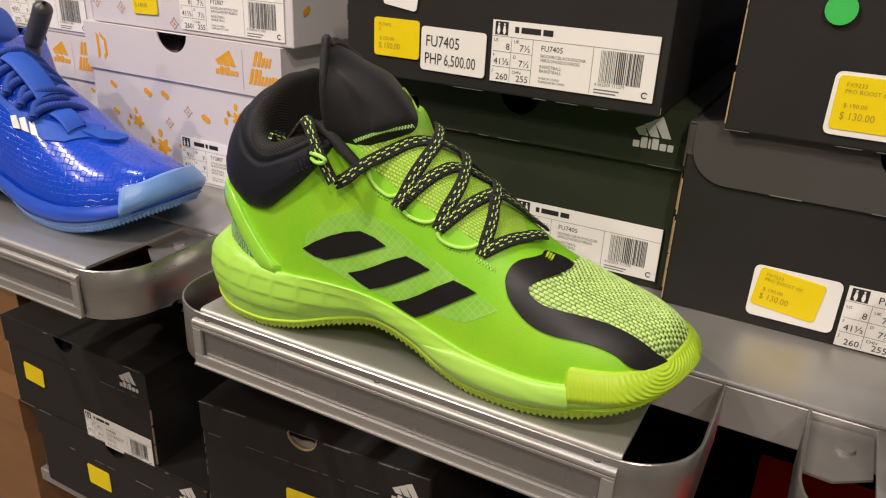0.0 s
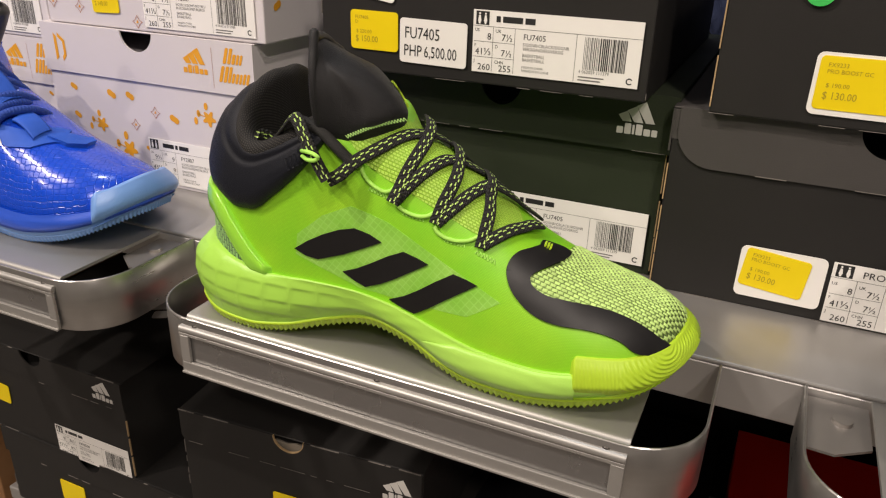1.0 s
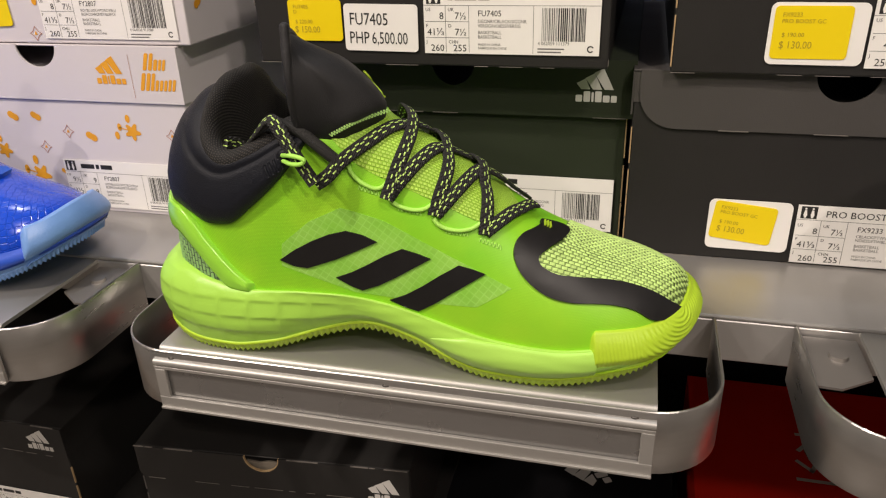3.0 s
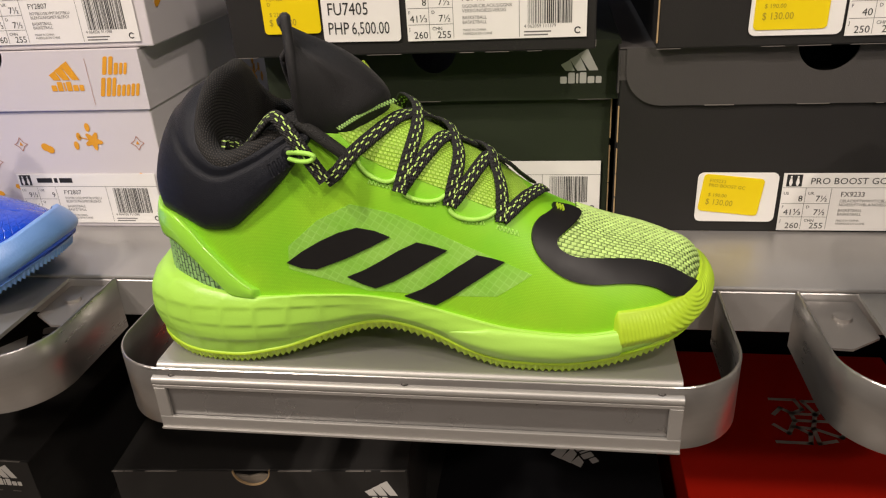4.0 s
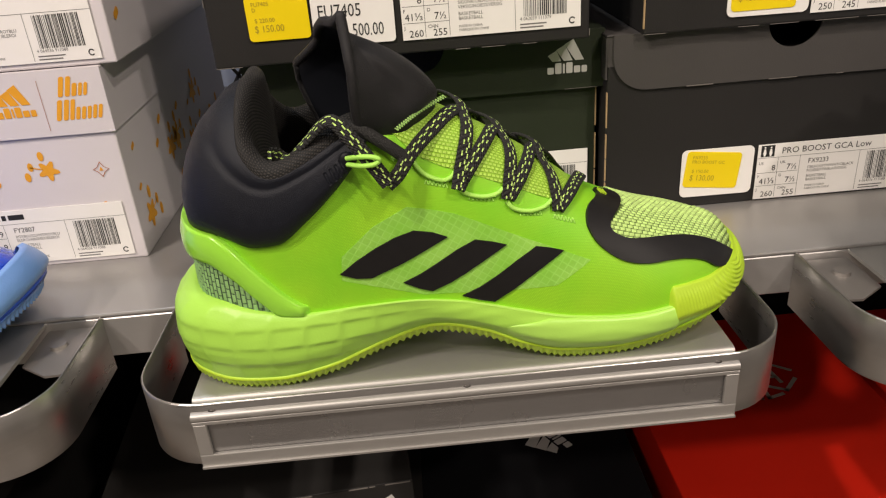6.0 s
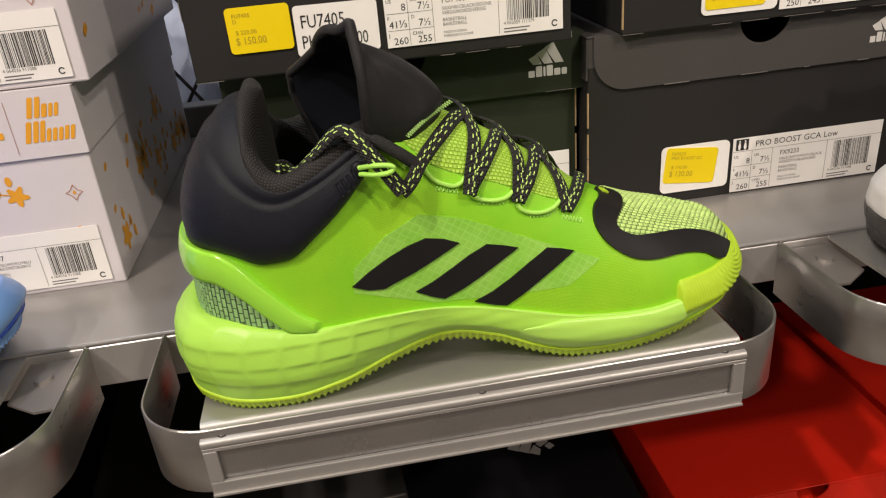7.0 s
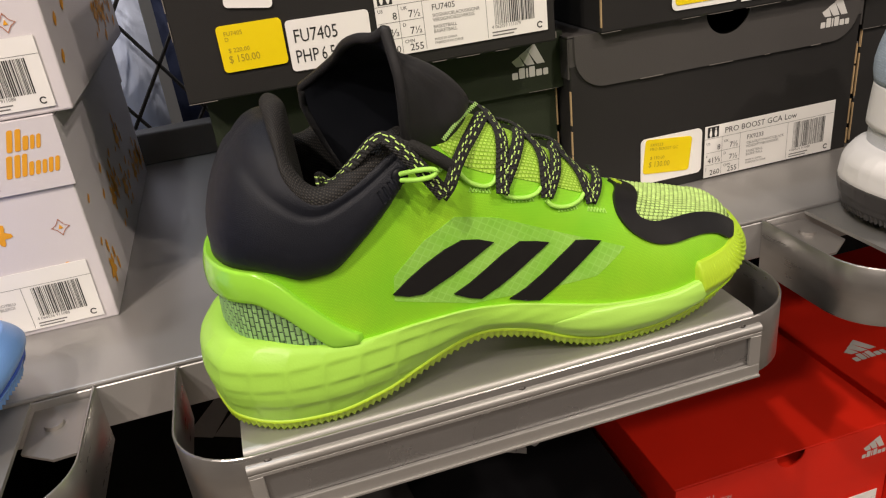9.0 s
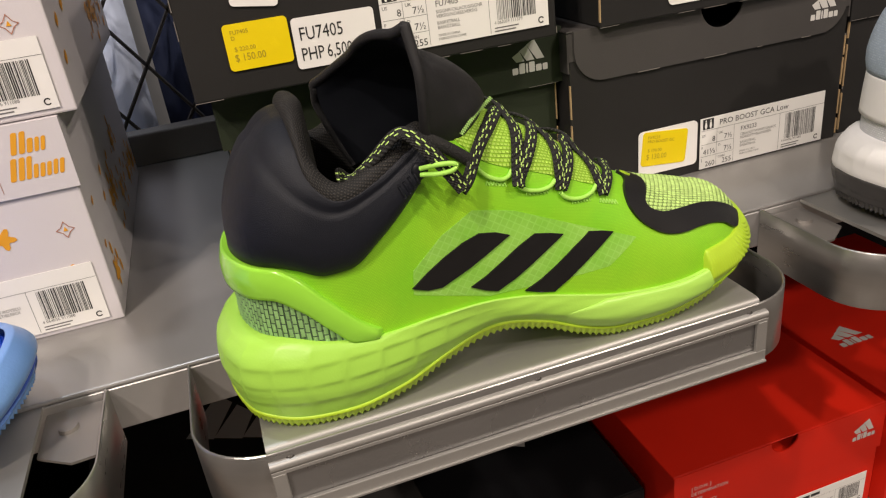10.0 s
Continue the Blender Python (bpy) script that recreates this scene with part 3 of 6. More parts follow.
# ---- shoe display brackets on the shelf's lip ----
def bracket(x, label, gussets=()):
    ob = thing("display_bracket", (x, 0.05, 0.963), label, "shelf bracket", "shoe display brackets")
    at = (0, 0.05, 0.963)
    # bent steel band: from the lip forward, round both corners and back
    r, xe, yf, yb = 0.040, 0.1805, -0.004, 0.0995
    path = [(-xe, yb), (-xe, yf + r)] + [(-xe + r - r * math.cos(a), yf + r - r * math.sin(a)) for a in np.linspace(0.12, math.pi / 2, 12)]
    path += [(-px, py) for px, py in path[::-1]]
    C = np.array(path)
    T = np.gradient(C, axis=0)
    T /= np.linalg.norm(T, axis=1, keepdims=True)
    N = np.stack([-T[:, 1], T[:, 0]], 1)
    th, z0, z1, e = 0.0016, 0.9632, 1.0035, 0.0005
    ring = [(0, z0 + e), (e, z0), (th - e, z0), (th, z0 + e), (th, z1 - e), (th - e, z1), (e, z1), (0, z1 - e)]
    P = np.zeros((len(C), 8, 3))
    for j, (o, z) in enumerate(ring):
        P[:, j, :2] = C + N * o
        P[:, j, 2] = z
    band = sheet("band", P, M_STEEL_IN, ob, "", at, closed_j=True, caps=True)
    me = band.data
    me.polygons.foreach_set("use_smooth", [abs(p.normal.z) < 0.3 for p in me.polygons])
    # folded tray plate: flat top, small rolled drop, narrow ledge
    prof = [(0.099, 1.0005), (0.099, 1.0030), (0.0050, 1.0030), (0.0032, 1.0027), (0.0020, 1.0020), (0.0014, 1.0010), (0.0010, 0.9999), (0.0004, 0.9992), (-0.0008, 0.9989), (-0.0048, 0.9987), (-0.0062, 0.9983), (-0.0070, 0.9975), (-0.0073, 0.9964), (-0.0073, 0.9945), (-0.0040, 0.9945), (-0.0040, 0.9965), (0.0002, 0.9972), (0.0020, 0.9990), (0.0045, 1.0005)]
    bm = bmesh.new()
    a = [bm.verts.new((-0.1455, y, z)) for y, z in prof]
    b = [bm.verts.new((0.1455, y, z)) for y, z in prof]
    bm.faces.new(a)
    bm.faces.new(b[::-1])
    for i in range(len(a)):
        j = (i + 1) % len(a)
        bm.faces.new((a[j], a[i], b[i], b[j]))
    part("tray_plate", sharp_ends(bm, 10), M_STEEL, ob, "satin steel tray plate with a folded front", True, at=at)
    # ticket holder: frame and recessed strip
    z0, z1, y = 0.9640, 0.9943, -0.0072
    x0, x1 = -0.1455, 0.1455
    part("label_holder", box_bm(x0, x1, -0.0045, -0.0041, z0 + 0.001, z1 - 0.0005), M_STRIP, ob, "empty grey ticket strip", at=at)
    bm = bmesh.new()
    box_bm(x0, x1, y, -0.0046, z0, z0 + 0.0082, 0.0005, 2, bm)
    box_bm(x0, x1, y, -0.0046, z1 - 0.0022, z1, 0.0002, 1, bm)
    box_bm(x0, x0 + 0.0072, y + 0.0001, -0.0046, z0 + 0.0081, z1 - 0.0021, 0.0004, 1, bm)
    box_bm(x1 - 0.0072, x1, y + 0.0001, -0.0046, z0 + 0.0081, z1 - 0.0021, 0.0004, 1, bm)
    box_bm(x0, x1, y - 0.0012, y + 0.0006, z0 - 0.0004, z0 + 0.0012, 0.0004, 2, bm)
    part("frame", bm, M_STEEL, ob, "raised steel ticket frame", at=at)
    for sx in (-0.1345, 0.0, 0.1345):
        bm = bmesh.new()
        bmesh.ops.create_cone(bm, cap_ends=True, segments=14, radius1=0.0030, radius2=0.0021, depth=0.0014, matrix=Matrix.Translation((sx, -0.0026, 0.9992)) @ Matrix.Rotation(radians(12), 4, "X"))
        part("screw", bm, M_SCREW, ob, "dark screw head", True, at=at)
    # rear gusset with a pressed round button, in the gap beside the plate
    for side in gussets:
        pts = [(0.1459, 0.0985), (0.1788, 0.0985), (0.1788, 0.0475), (0.1640, 0.0465), (0.1459, 0.0590)]
        bm = bmesh.new()
        lo = [bm.verts.new((side * px, py, 0.9955)) for px, py in pts]
        hi = [bm.verts.new((side * px, py, 0.9970)) for px, py in pts]
        bm.faces.new(lo)
        bm.faces.new(hi[::-1])
        for i in range(len(pts)):
            j = (i + 1) % len(pts)
            bm.faces.new((lo[i], lo[j], hi[j], hi[i]))
        part("gusset", bm, M_GUSSET, ob, "", at=at)
        bm = bmesh.new()
        bmesh.ops.create_cone(bm, cap_ends=True, segments=24, radius1=0.0056, radius2=0.0050, depth=0.0022, matrix=Matrix.Translation((side * 0.1600, 0.0785, 0.9980)))
        part("button", bm, M_GUSSET, ob, "", at=at)
    return ob


bracket(0.0, "satin steel display bracket holding a lime green shoe")
bracket(-PITCH, "satin steel display bracket holding a blue shoe", (1,))
bracket(PITCH, "satin steel display bracket holding a white shoe", (-1,))

# ---- boxes on the display shelf ----
DROSE = ("SIGGNR/CBLACK/SIGGNR", "VERSIG/NOIESS/VERSIG")
PROB = ("CBLACK/FTWWHT/CBLACK", "NOIESS/FTWBLA/NOIESS")
DAMEC = ("ROYBLU/SILVMT/ROYBLU", "BLEROI/ARGMET/BLEROI")
S8 = ("8", "7½", "41⅓", "7½", "260", "255")
TITLE_A = (0.003, 0.014, 0.007)
TITLE_B = (0.013, 0.003, 0.011)

# dark green box standing on the shelf
gb = shoe_box((-0.004, 0.195, SHELF_Z), 0.2505, 0.33, 0.1345, 0.0400, M_CARD_GREEN, M_CARD_GREEN, "dark green cardboard shoe box with closed lid", "black and green shoe boxes", notch=-0.002, notch_r=0.0165, kraft=True, deep=1.2, overlap=0.0045, scuff=0.35)
size_label(gb, 0.001, 0.007, 0.0030, TITLE_A, "FU7405", S8, DROSE)
three_bars(gb, 0.0845, 0.1045, 0.030, M_MARK)
# black box on top of it, pushed forward
db = shoe_box((-0.0175, 0.1625, SHELF_Z + 0.1347), 0.244, 0.33, 0.125, 0.04, M_CARD_BLACK, M_CARD_BLACK, "black cardboard shoe box with price stickers and size label", "black and green shoe boxes", notch=0.0, notch_r=0.0175, scuff=0.5)
size_label(db, 0.0005, 0.0085, 0.0006, TITLE_A, "FU7405", S8, DROSE)
price_sticker(db, -0.0555, 0.0095, 0.0006, 0.0515, 0.0305, [("FU7405", 0.07, 0.56, 0.0112, 0.78), ("PHP", 0.06, 0.16, 0.0112, 0.74), ("6,500.00", 0.37, 0.16, 0.0112, 0.66)], 0.6, M_PAPER, M_INK, label="white paper price sticker with black print")
price_sticker(db, -0.0955, 0.0155, 0.0006, 0.0385, 0.0272, [("FU7405", 0.1, 0.78, 0.0035, 1.0), ("D", 0.1, 0.66, 0.0034, 1.0), ("$ 220.00", 0.12, 0.42, 0.0036, 1.0), ("$ 150.00", 0.1, 0.2, 0.0062, 0.85)], 0)
price_sticker(db, -0.088, 0.0525, 0.0006, 0.028, 0.03, [], 8, M_PAPER, label="torn white paper sticker")

# charcoal box with a rounded flap lid
pb = shoe_box((0.245, 0.181, SHELF_Z), 0.252, 0.33, 0.1315, 0.0385, M_CARD_BLACK, M_CARD_GREY, "charcoal cardboard shoe box with rounded flap lid", "black and green shoe boxes", notch=0.003, notch_r=0.0185, round_lid=0.024, kraft=True, flap_in=0.005, scuff=0.55)
size_label(pb, -0.0120, 0.0018, 0.0006, "PRO BOOST GCA Low", "FX9233", S8, PROB, w=0.121, h=0.0425)
price_sticker(pb, -0.0685, 0.0085, 0.0006, 0.0535, 0.0365, [], 0.3, M_PAPER, label="white paper price sticker half covered", r=0.004)
price_sticker(pb, -0.0670, 0.0170, 0.0001, 0.0405, 0.0275, [("FX9233", 0.1, 0.80, 0.0035, 1.0), ("PRO BOOST GC", 0.1, 0.68, 0.0034, 1.0), ("$ 190.00", 0.12, 0.42, 0.0036, 1.0), ("$ 130.00", 0.1, 0.2, 0.0062, 0.85)], 6)
three_bars(pb, 0.085, 0.1035, 0.028, M_MARK, -0.0009)
pb2 = shoe_box((0.2625, 0.172, SHELF_Z + 0.1317), 0.245, 0.33, 0.1315, 0.04, M_CARD_BLACK, M_CARD_BLACK, "black cardboard shoe box with yellow price sticker", "black and green shoe boxes", notch=0.0, notch_r=0.0175, kraft=True, scuff=0.55)
size_label(pb2, -0.0100, 0.0055, 0.0006, "PRO BOOST GCA Low", "FX9233", ("7", "6½", "40", "6½", "250", "245"), PROB, w=0.119)
price_sticker(pb2, -0.0665, 0.0070, 0.0006, 0.0545, 0.0365, [], 0.3, M_PAPER, label="white paper price sticker half covered", r=0.004)
price_sticker(pb2, -0.0640, 0.0105, 0.0001, 0.0430, 0.0310, [("FX9233", 0.1, 0.80, 0.0035, 1.0), ("PRO BOOST GC", 0.1, 0.68, 0.0034, 1.0), ("$ 190.00", 0.12, 0.42, 0.0036, 1.0), ("$ 130.00", 0.1, 0.2, 0.0062, 0.85)], 0)
bm = prism_bm([(-0.0715 + 0.0085 * math.cos(a), 0.0765 + 0.0085 * math.sin(a)) for a in np.linspace(0, 6.283, 24, endpoint=False)], -0.001, 0.0)
part("round_sticker", bm, M_GREENDOT, pb2, "round green sticker")
# a further black box beyond
fb = shoe_box((0.4985, 0.186, SHELF_Z), 0.245, 0.33, 0.1345, 0.038, M_CARD_BLACK, M_CARD_BLACK, "black cardboard shoe box beside the charcoal box", "black and green shoe boxes", kraft=True, scuff=0.5)
fb2 = shoe_box((0.505, 0.180, SHELF_Z + 0.1347), 0.245, 0.33, 0.1345, 0.038, M_CARD_BLACK, M_CARD_BLACK, "black cardboard shoe box stacked on another", "black and green shoe boxes", kraft=True, scuff=0.5)


# white boxes with orange print
def splashes(ob, w, h, d, seed, z0=0.0, z1=None, side=True):
    rng = random.Random(seed)
    z1 = z1 or h
    pr, line = Print(0.0011), Print(0.0011)

    def blob(p, cx, cz, r, k):
        n = 26
        p.poly([(cx + r * (1 + 0.35 * math.cos(k * a + 1)) * math.cos(a), cz + r * (1 + 0.35 * math.cos(k * a + 1)) * math.sin(a)) for a in np.linspace(0, 6.283, n, endpoint=False)])

    def leafy(p, cx, cz, s):
        blob(p, cx, cz, 0.0065 * s, 5)
        for dx, dz, r in ((-0.013, 0.004, 0.0022), (-0.017, -0.004, 0.0024), (-0.003, 0.012, 0.0024)):
            p.poly([(cx + dx * s + r * s * math.cos(a), cz + dz * s + 1.6 * r * s * math.sin(a)) for a in np.linspace(0, 6.283, 12, endpoint=False)])
        p.poly([(cx - 0.0135 * s, cz + 0.0042 * s), (cx - 0.004 * s, cz + 0.0018 * s), (cx - 0.004 * s, cz + 0.0008 * s), (cx - 0.0135 * s, cz + 0.0032 * s)])

    def diamond(p, cx, cz, s):
        out = [(0, 1), (0.45, 0.3), (1, 0), (0.45, -0.35), (0, -1), (-0.45, -0.35), (-1, 0), (-0.45, 0.3)]
        o = [(cx + s * a, cz + s * b) for a, b in out]
        i = [(cx + s * 0.84 * a, cz + s * 0.84 * b) for a, b in out]
        for k in range(8):
            j = (k + 1) % 8
            p.poly([o[k], o[j], i[j], i[k]])

    taken = []
    for _ in range(260):
        x, z = rng.uniform(-w / 2 + 0.008, w / 2 - 0.008), rng.uniform(z0 + 0.006, z1 - 0.006)
        if any((x - a) ** 2 + (z - b) ** 2 < (0.5 * (r + 0.02)) ** 2 * 1.5 for a, b, r in taken):
            continue
        kind = rng.random()
        if kind < 0.3 and z0 + 0.014 < z < z1 - 0.014 and -w / 2 + 0.02 < x < w / 2 - 0.012:
            leafy(pr, x, z, rng.uniform(0.8, 1.1))
            taken.append((x, z, 0.03))
        elif kind < 0.55:
            diamond(line, x, z, 0.0058)
            pr.poly([(x - 0.0014, z - 0.001), (x + 0.0014, z - 0.001), (x, z + 0.002)])
            taken.append((x, z, 0.016))
        else:
            r = rng.uniform(0.0022, 0.0044)
            blob(pr, x, z, r, 2)
            taken.append((x, z, 0.014))
    tagged(pr.put("orange_print", M_ORANGE, ob), kind="stuff")
    tagged(line.put("outline_print", M_BROWNLINE, ob), kind="stuff")
    if side:
        pr2 = Print(-w / 2 - 0.0011)
        for k in range(26):
            x, z = rng.uniform(-d + 0.02, -0.012), rng.uniform(z0 + 0.01, z1 - 0.012)
            if k % 3 == 0 and z0 + 0.02 < z < z1 - 0.02:
                leafy(pr2, x, z, 1.3)
            else:
                blob(pr2, x, z, rng.uniform(0.002, 0.005), 2)
        tagged(pr2.put("side_print", M_ORANGE, ob, "", Matrix.Rotation(radians(90), 4, "Z") @ Matrix.Diagonal((-1, 1, 1, 1))), kind="stuff")


def script_bars(ob, x, z, s):
    """Two short words in script, as plain orange strokes."""
    for x0, x1, z0, z1 in ((0.16, 0.40, 0.50, 0.90), (0.43, 0.53, 0.50, 0.76), (0.56, 0.74, 0.50, 0.76), (0.0, 0.24, 0.02, 0.44), (0.27, 0.36, 0.02, 0.44), (0.39, 0.59, 0.02, 0.28), (0.62, 0.70, 0.02, 0.28), (0.73, 0.92, 0.02, 0.30)):
        wide = x1 - x0
        for q0, q1 in ((x0, x1),) if wide < 0.15 else ((x0, x0 + 0.42 * wide), (x1 - 0.42 * wide, x1)):
            Print(-0.0009).poly([(x + (px + 0.3 * (pz - z0)) * s, z + pz * s) for px, pz in round_rect(q0, q1, z0, z1, 0.035, 3)]).put("script_stroke", M_ORANGE, ob)


def white_box(at, w, h, seed, title, with_label, group="white and orange shoe boxes", rz=0.0, sticker=False, label="white cardboard shoe box with orange splash print"):
    d = 0.33
    ob = shoe_box(at, w, d, h, 0.044, M_CARD_WHITE, M_CARD_WHITE, label, group, notch=-0.004, notch_r=0.0185, rz=rz)
    splashes(ob, w - 0.004, h - 0.046, d, seed, 0.0, h - 0.046)
    three_bars(ob, w / 2 - 0.0745, h - 0.0305, 0.028, M_ORANGE)
    script_bars(ob, w / 2 - 0.0365, h - 0.0345, 0.033)
    Print(-0.0009).bar(w / 2 - 0.0425, h - 0.040, w / 2 - 0.0422, h - 0.006).put("divider", M_BROWNLINE, ob)
    pr = Print(-0.0009)
    for shape in (((0, -34), (3.5, -31), (3.5, -12), (0, -9)), ((5.2, -8.5), (13.5, -15), (13.5, -16.5), (10.5, -16.5), (5.2, -12.5)), ((10.5, -16.5), (13.5, -16.5), (13.5, -29), (8.5, -34.5), (8.5, -30), (10.5, -27.5))):
        pr.poly([(-w / 2 + 0.016 + px / 1000, h + pz / 1000) for px, pz in shape])
    pr.put("maker_sign", M_ORANGE, ob)
    if with_label:
        size_label(ob, w / 2 - 0.127, 0.004, 0.0006, title, "FY2807", ("8", "7½", "41⅓", "7½", "260", "255") if seed % 2 else ("9½", "9", "43⅓", "9", "275", "265"), DAMEC, w=0.117, h=0.0415)
    if sticker:
        price_sticker(ob, w / 2 - 0.186, 0.012, 0.0006, 0.031, 0.03, [("$ 140.00", 0.1, 0.2, 0.0055, 0.8)], -2)
    return ob


w1 = white_box((-0.3385, 0.18, SHELF_Z), 0.243, 0.1405, 4, TITLE_B, True)
w2 = white_box((-0.3265, 0.181, SHELF_Z + 0.1412), 0.246, 0.1405, 7, TITLE_B, True, sticker=True)
w3 = white_box((-0.575, 0.19, SHELF_Z), 0.243, 0.122, 9, TITLE_B, True)
w4 = white_box((-0.578, 0.188, SHELF_Z + 0.1225), 0.243, 0.1405, 12, TITLE_B, True)

# ---- boxes on the lower shelf ----
LOW = 0.535
lb2 = shoe_box((-0.475, 0.150, LOW), 0.30, 0.33, 0.1145, 0.036, M_CARD_BLACK, M_CARD_BLACK, "black cardboard shoe box under another", "boxes on the lower shelf", notch_r=0.017, scuff=0.5)
three_bars(lb2, 0.105, 0.083, 0.034, M_MARK, -0.0009)
price_sticker(lb2, -0.06, 0.035, 0.0006, 0.04, 0.03, [], 0)
lb = shoe_box((-0.5285, 0.150, LOW + 0.1147), 0.253, 0.33, 0.1285, 0.036, M_CARD_BLACK, M_CARD_BLACK, "black cardboard shoe box with white size label", "boxes on the lower shelf", notch=-0.01, notch_r=0.017, kraft=True, scuff=0.5)
size_label(lb, 0.0065, -0.006 + 0.002, 0.0006, TITLE_A, "FW8508", ("9", "8½", "42⅔", "8½", "270", "265"), DROSE)
three_bars(lb, 0.082, 0.098, 0.032, M_MARK, -0.0009)
price_sticker(lb, -0.1005, 0.044, 0.0006, 0.036, 0.026, [], 4)
lc2 = shoe_box((-0.176, 0.155, LOW), 0.27, 0.33, 0.1265, 0.036, M_CARD_BLACK, M_CARD_BLACK, "black cardboard shoe box under another", "boxes on the lower shelf")
lc = shoe_box((-0.174, 0.1435, LOW + 0.1267), 0.262, 0.33, 0.1285, 0.036, M_CARD_BLACK, M_CARD_BLACK, "black cardboard shoe box with thumb hole in its lid", "boxes on the lower shelf", notch=-0.006, notch_r=0.0165, rz=4.5, scuff=0.7, kraft_notch=True, flap_in=0.001, round_lid=0.008)
three_bars(lc, 0.091, 0.090, 0.034, M_MARK)
LYING = Matrix.Rotation(radians(120), 4, "Z") @ Matrix.Rotation(radians(-90), 4, "X")
three_bars(lc, -0.06, 0, 0.125, M_MARK, 0, Matrix.Translation((0.056, 0.225, 0.1290)) @ LYING)
three_bars(lb, -0.06, 0, 0.125, M_MARK, 0, Matrix.Translation((0.045, 0.185, 0.1290)) @ LYING)
price_sticker(lc, -0.028, 0.03, 0.0006, 0.04, 0.028, [], 0)
kb = shoe_box((0.075, 0.20, LOW), 0.235, 0.33, 0.126, 0.036, M_CARD_SHADED, M_CARD_SHADED, "black cardboard shoe box, colour darkened for shade, with a pale mark on top", "boxes on the lower shelf")
three_bars(kb, -0.05, 0, 0.054, M_MARK, 0, Matrix.Translation((0.032, 0.166, 0.1265)) @ LYING)
rb = shoe_box((0.343, 0.175, LOW), 0.264, 0.33, 0.152, 0.06, M_CARD_RED, M_CARD_RED, "red cardboard shoe box with thumb hole in its lid", "red shoe boxes", notch=0.0, notch_r=0.017)
three_bars(rb, 0.09, 0.112, 0.032, M_MARK, -0.0009)
pr = Print(-0.0009)
for k, line in enumerate(("[ D.O.N. ]", "DETERMINATION", "OVER", "NEGATIVITY")):
    pr.text(line, -0.112, 0.128 - k * 0.0075, 0.0062, 0.9)
pr.put("slogan_print", M_MARK, rb)
size_label(rb, 0.005, 0.02, -0.0002, (0.02, 0.012), "EG5652", S8, PROB)
top_m = Matrix.Translation((0, 0, 0.1522)) @ Matrix.Rotation(radians(-90), 4, "X")
pr = Print(-0.0004)
# a square maze sign printed on the lid, as strokes from the lid's front left corner
MAZE = (((324, 412), (350, 412), (354, 395), (342, 387), (366, 386)), ((322, 385), (331, 396), (340, 388), (341, 374), (330, 353), (318, 366)),
        ((374, 410), (358, 410), (366, 388), (357, 362), (357, 338), (374, 343)), ((365, 386), (383, 400), (402, 385)), ((341, 375), (379, 375)),
        ((379, 386), (382, 365)), ((336, 364), (358, 362), (382, 349), (400, 368)), ((340, 364), (352, 353), (348, 338), (315, 338)))
for line in MAZE:
    pts = [Vector((u / 1000 - 0.343, v / 1000 - 0.175)) for u, v in line]
    for p0, p1 in zip(pts[:-1], pts[1:]):
        q = (p1 - p0).normalized() * 0.0024
        n = Vector((-q.y, q.x))
        pr.poly([tuple(p0 - q - n), tuple(p1 + q - n), tuple(p1 + q + n), tuple(p0 - q + n)])
pr.put("maze_mark", M_MARK, rb, "", top_m)
rb2 = shoe_box((0.615, 0.165, LOW), 0.262, 0.33, 0.152, 0.06, M_CARD_RED, M_CARD_RED, "red cardboard shoe box beside another", "red shoe boxes")
three_bars(rb2, -0.105, 0.105, 0.048, M_MARK, -0.0004, top_m)
bb = shoe_box((-0.805, 0.155, 0.0), 0.28, 0.33, 0.645, 0.05, M_BROWN, M_BROWN, "tall plain brown cardboard carton on the floor", "brown boxes", notch_r=0)
bb2 = shoe_box((-0.815, 0.185, 0.6455), 0.28, 0.33, 0.19, 0.05, M_BROWN, M_BROWN, "plain brown cardboard box on top of a carton", "brown boxes", notch_r=0)


# ---- basketball shoe on the middle bracket ----
HEEL_X, TIP_X = -0.143, 0.1625
# foot outline of the upper, and the rim or crest above it, from heel to toe tip along the near side
UPPER = np.array([
    (-0.1405, 0.054, -0.0995, 0.055, 1.152), (-0.1375, 0.036, -0.0995, 0.038, 1.151), (-0.1292, 0.021, -0.099, 0.022, 1.143),
    (-0.112, 0.010, -0.097, 0.011, 1.130), (-0.092, 0.006, -0.086, 0.006, 1.1205), (-0.070, 0.005, -0.068, 0.006, 1.125),
    (-0.048, 0.006, -0.050, 0.009, 1.134), (-0.025, 0.008, -0.035, 0.016, 1.139), (-0.005, 0.009, -0.010, 0.040, 1.1415),
    (0.020, 0.008, 0.012, 0.044, 1.1295), (0.050, 0.005, 0.040, 0.046, 1.1105), (0.080, 0.004, 0.068, 0.049, 1.0885),
    (0.110, 0.006, 0.098, 0.053, 1.0730), (0.136, 0.016, 0.118, 0.057, 1.0655), (0.151, 0.031, 0.131, 0.060, 1.0608),
    (0.1575, 0.046, 0.1365, 0.0615, 1.0590), (0.1598, 0.062, 0.1385, 0.062, 1.0580)])
SOLE = np.array([
    (-0.158, 0.054), (-0.155, 0.033), (-0.1455, 0.014), (-0.122, 0.0015), (-0.097, -0.0020), (-0.072, -0.0005), (-0.048, 0.0035), (-0.025, 0.0068), (-0.004, 0.006),
    (0.020, 0.004), (0.050, 0.000), (0.080, -0.001), (0.112, 0.002), (0.139, 0.011), (0.1555, 0.027), (0.1630, 0.045), (0.1652, 0.062)])


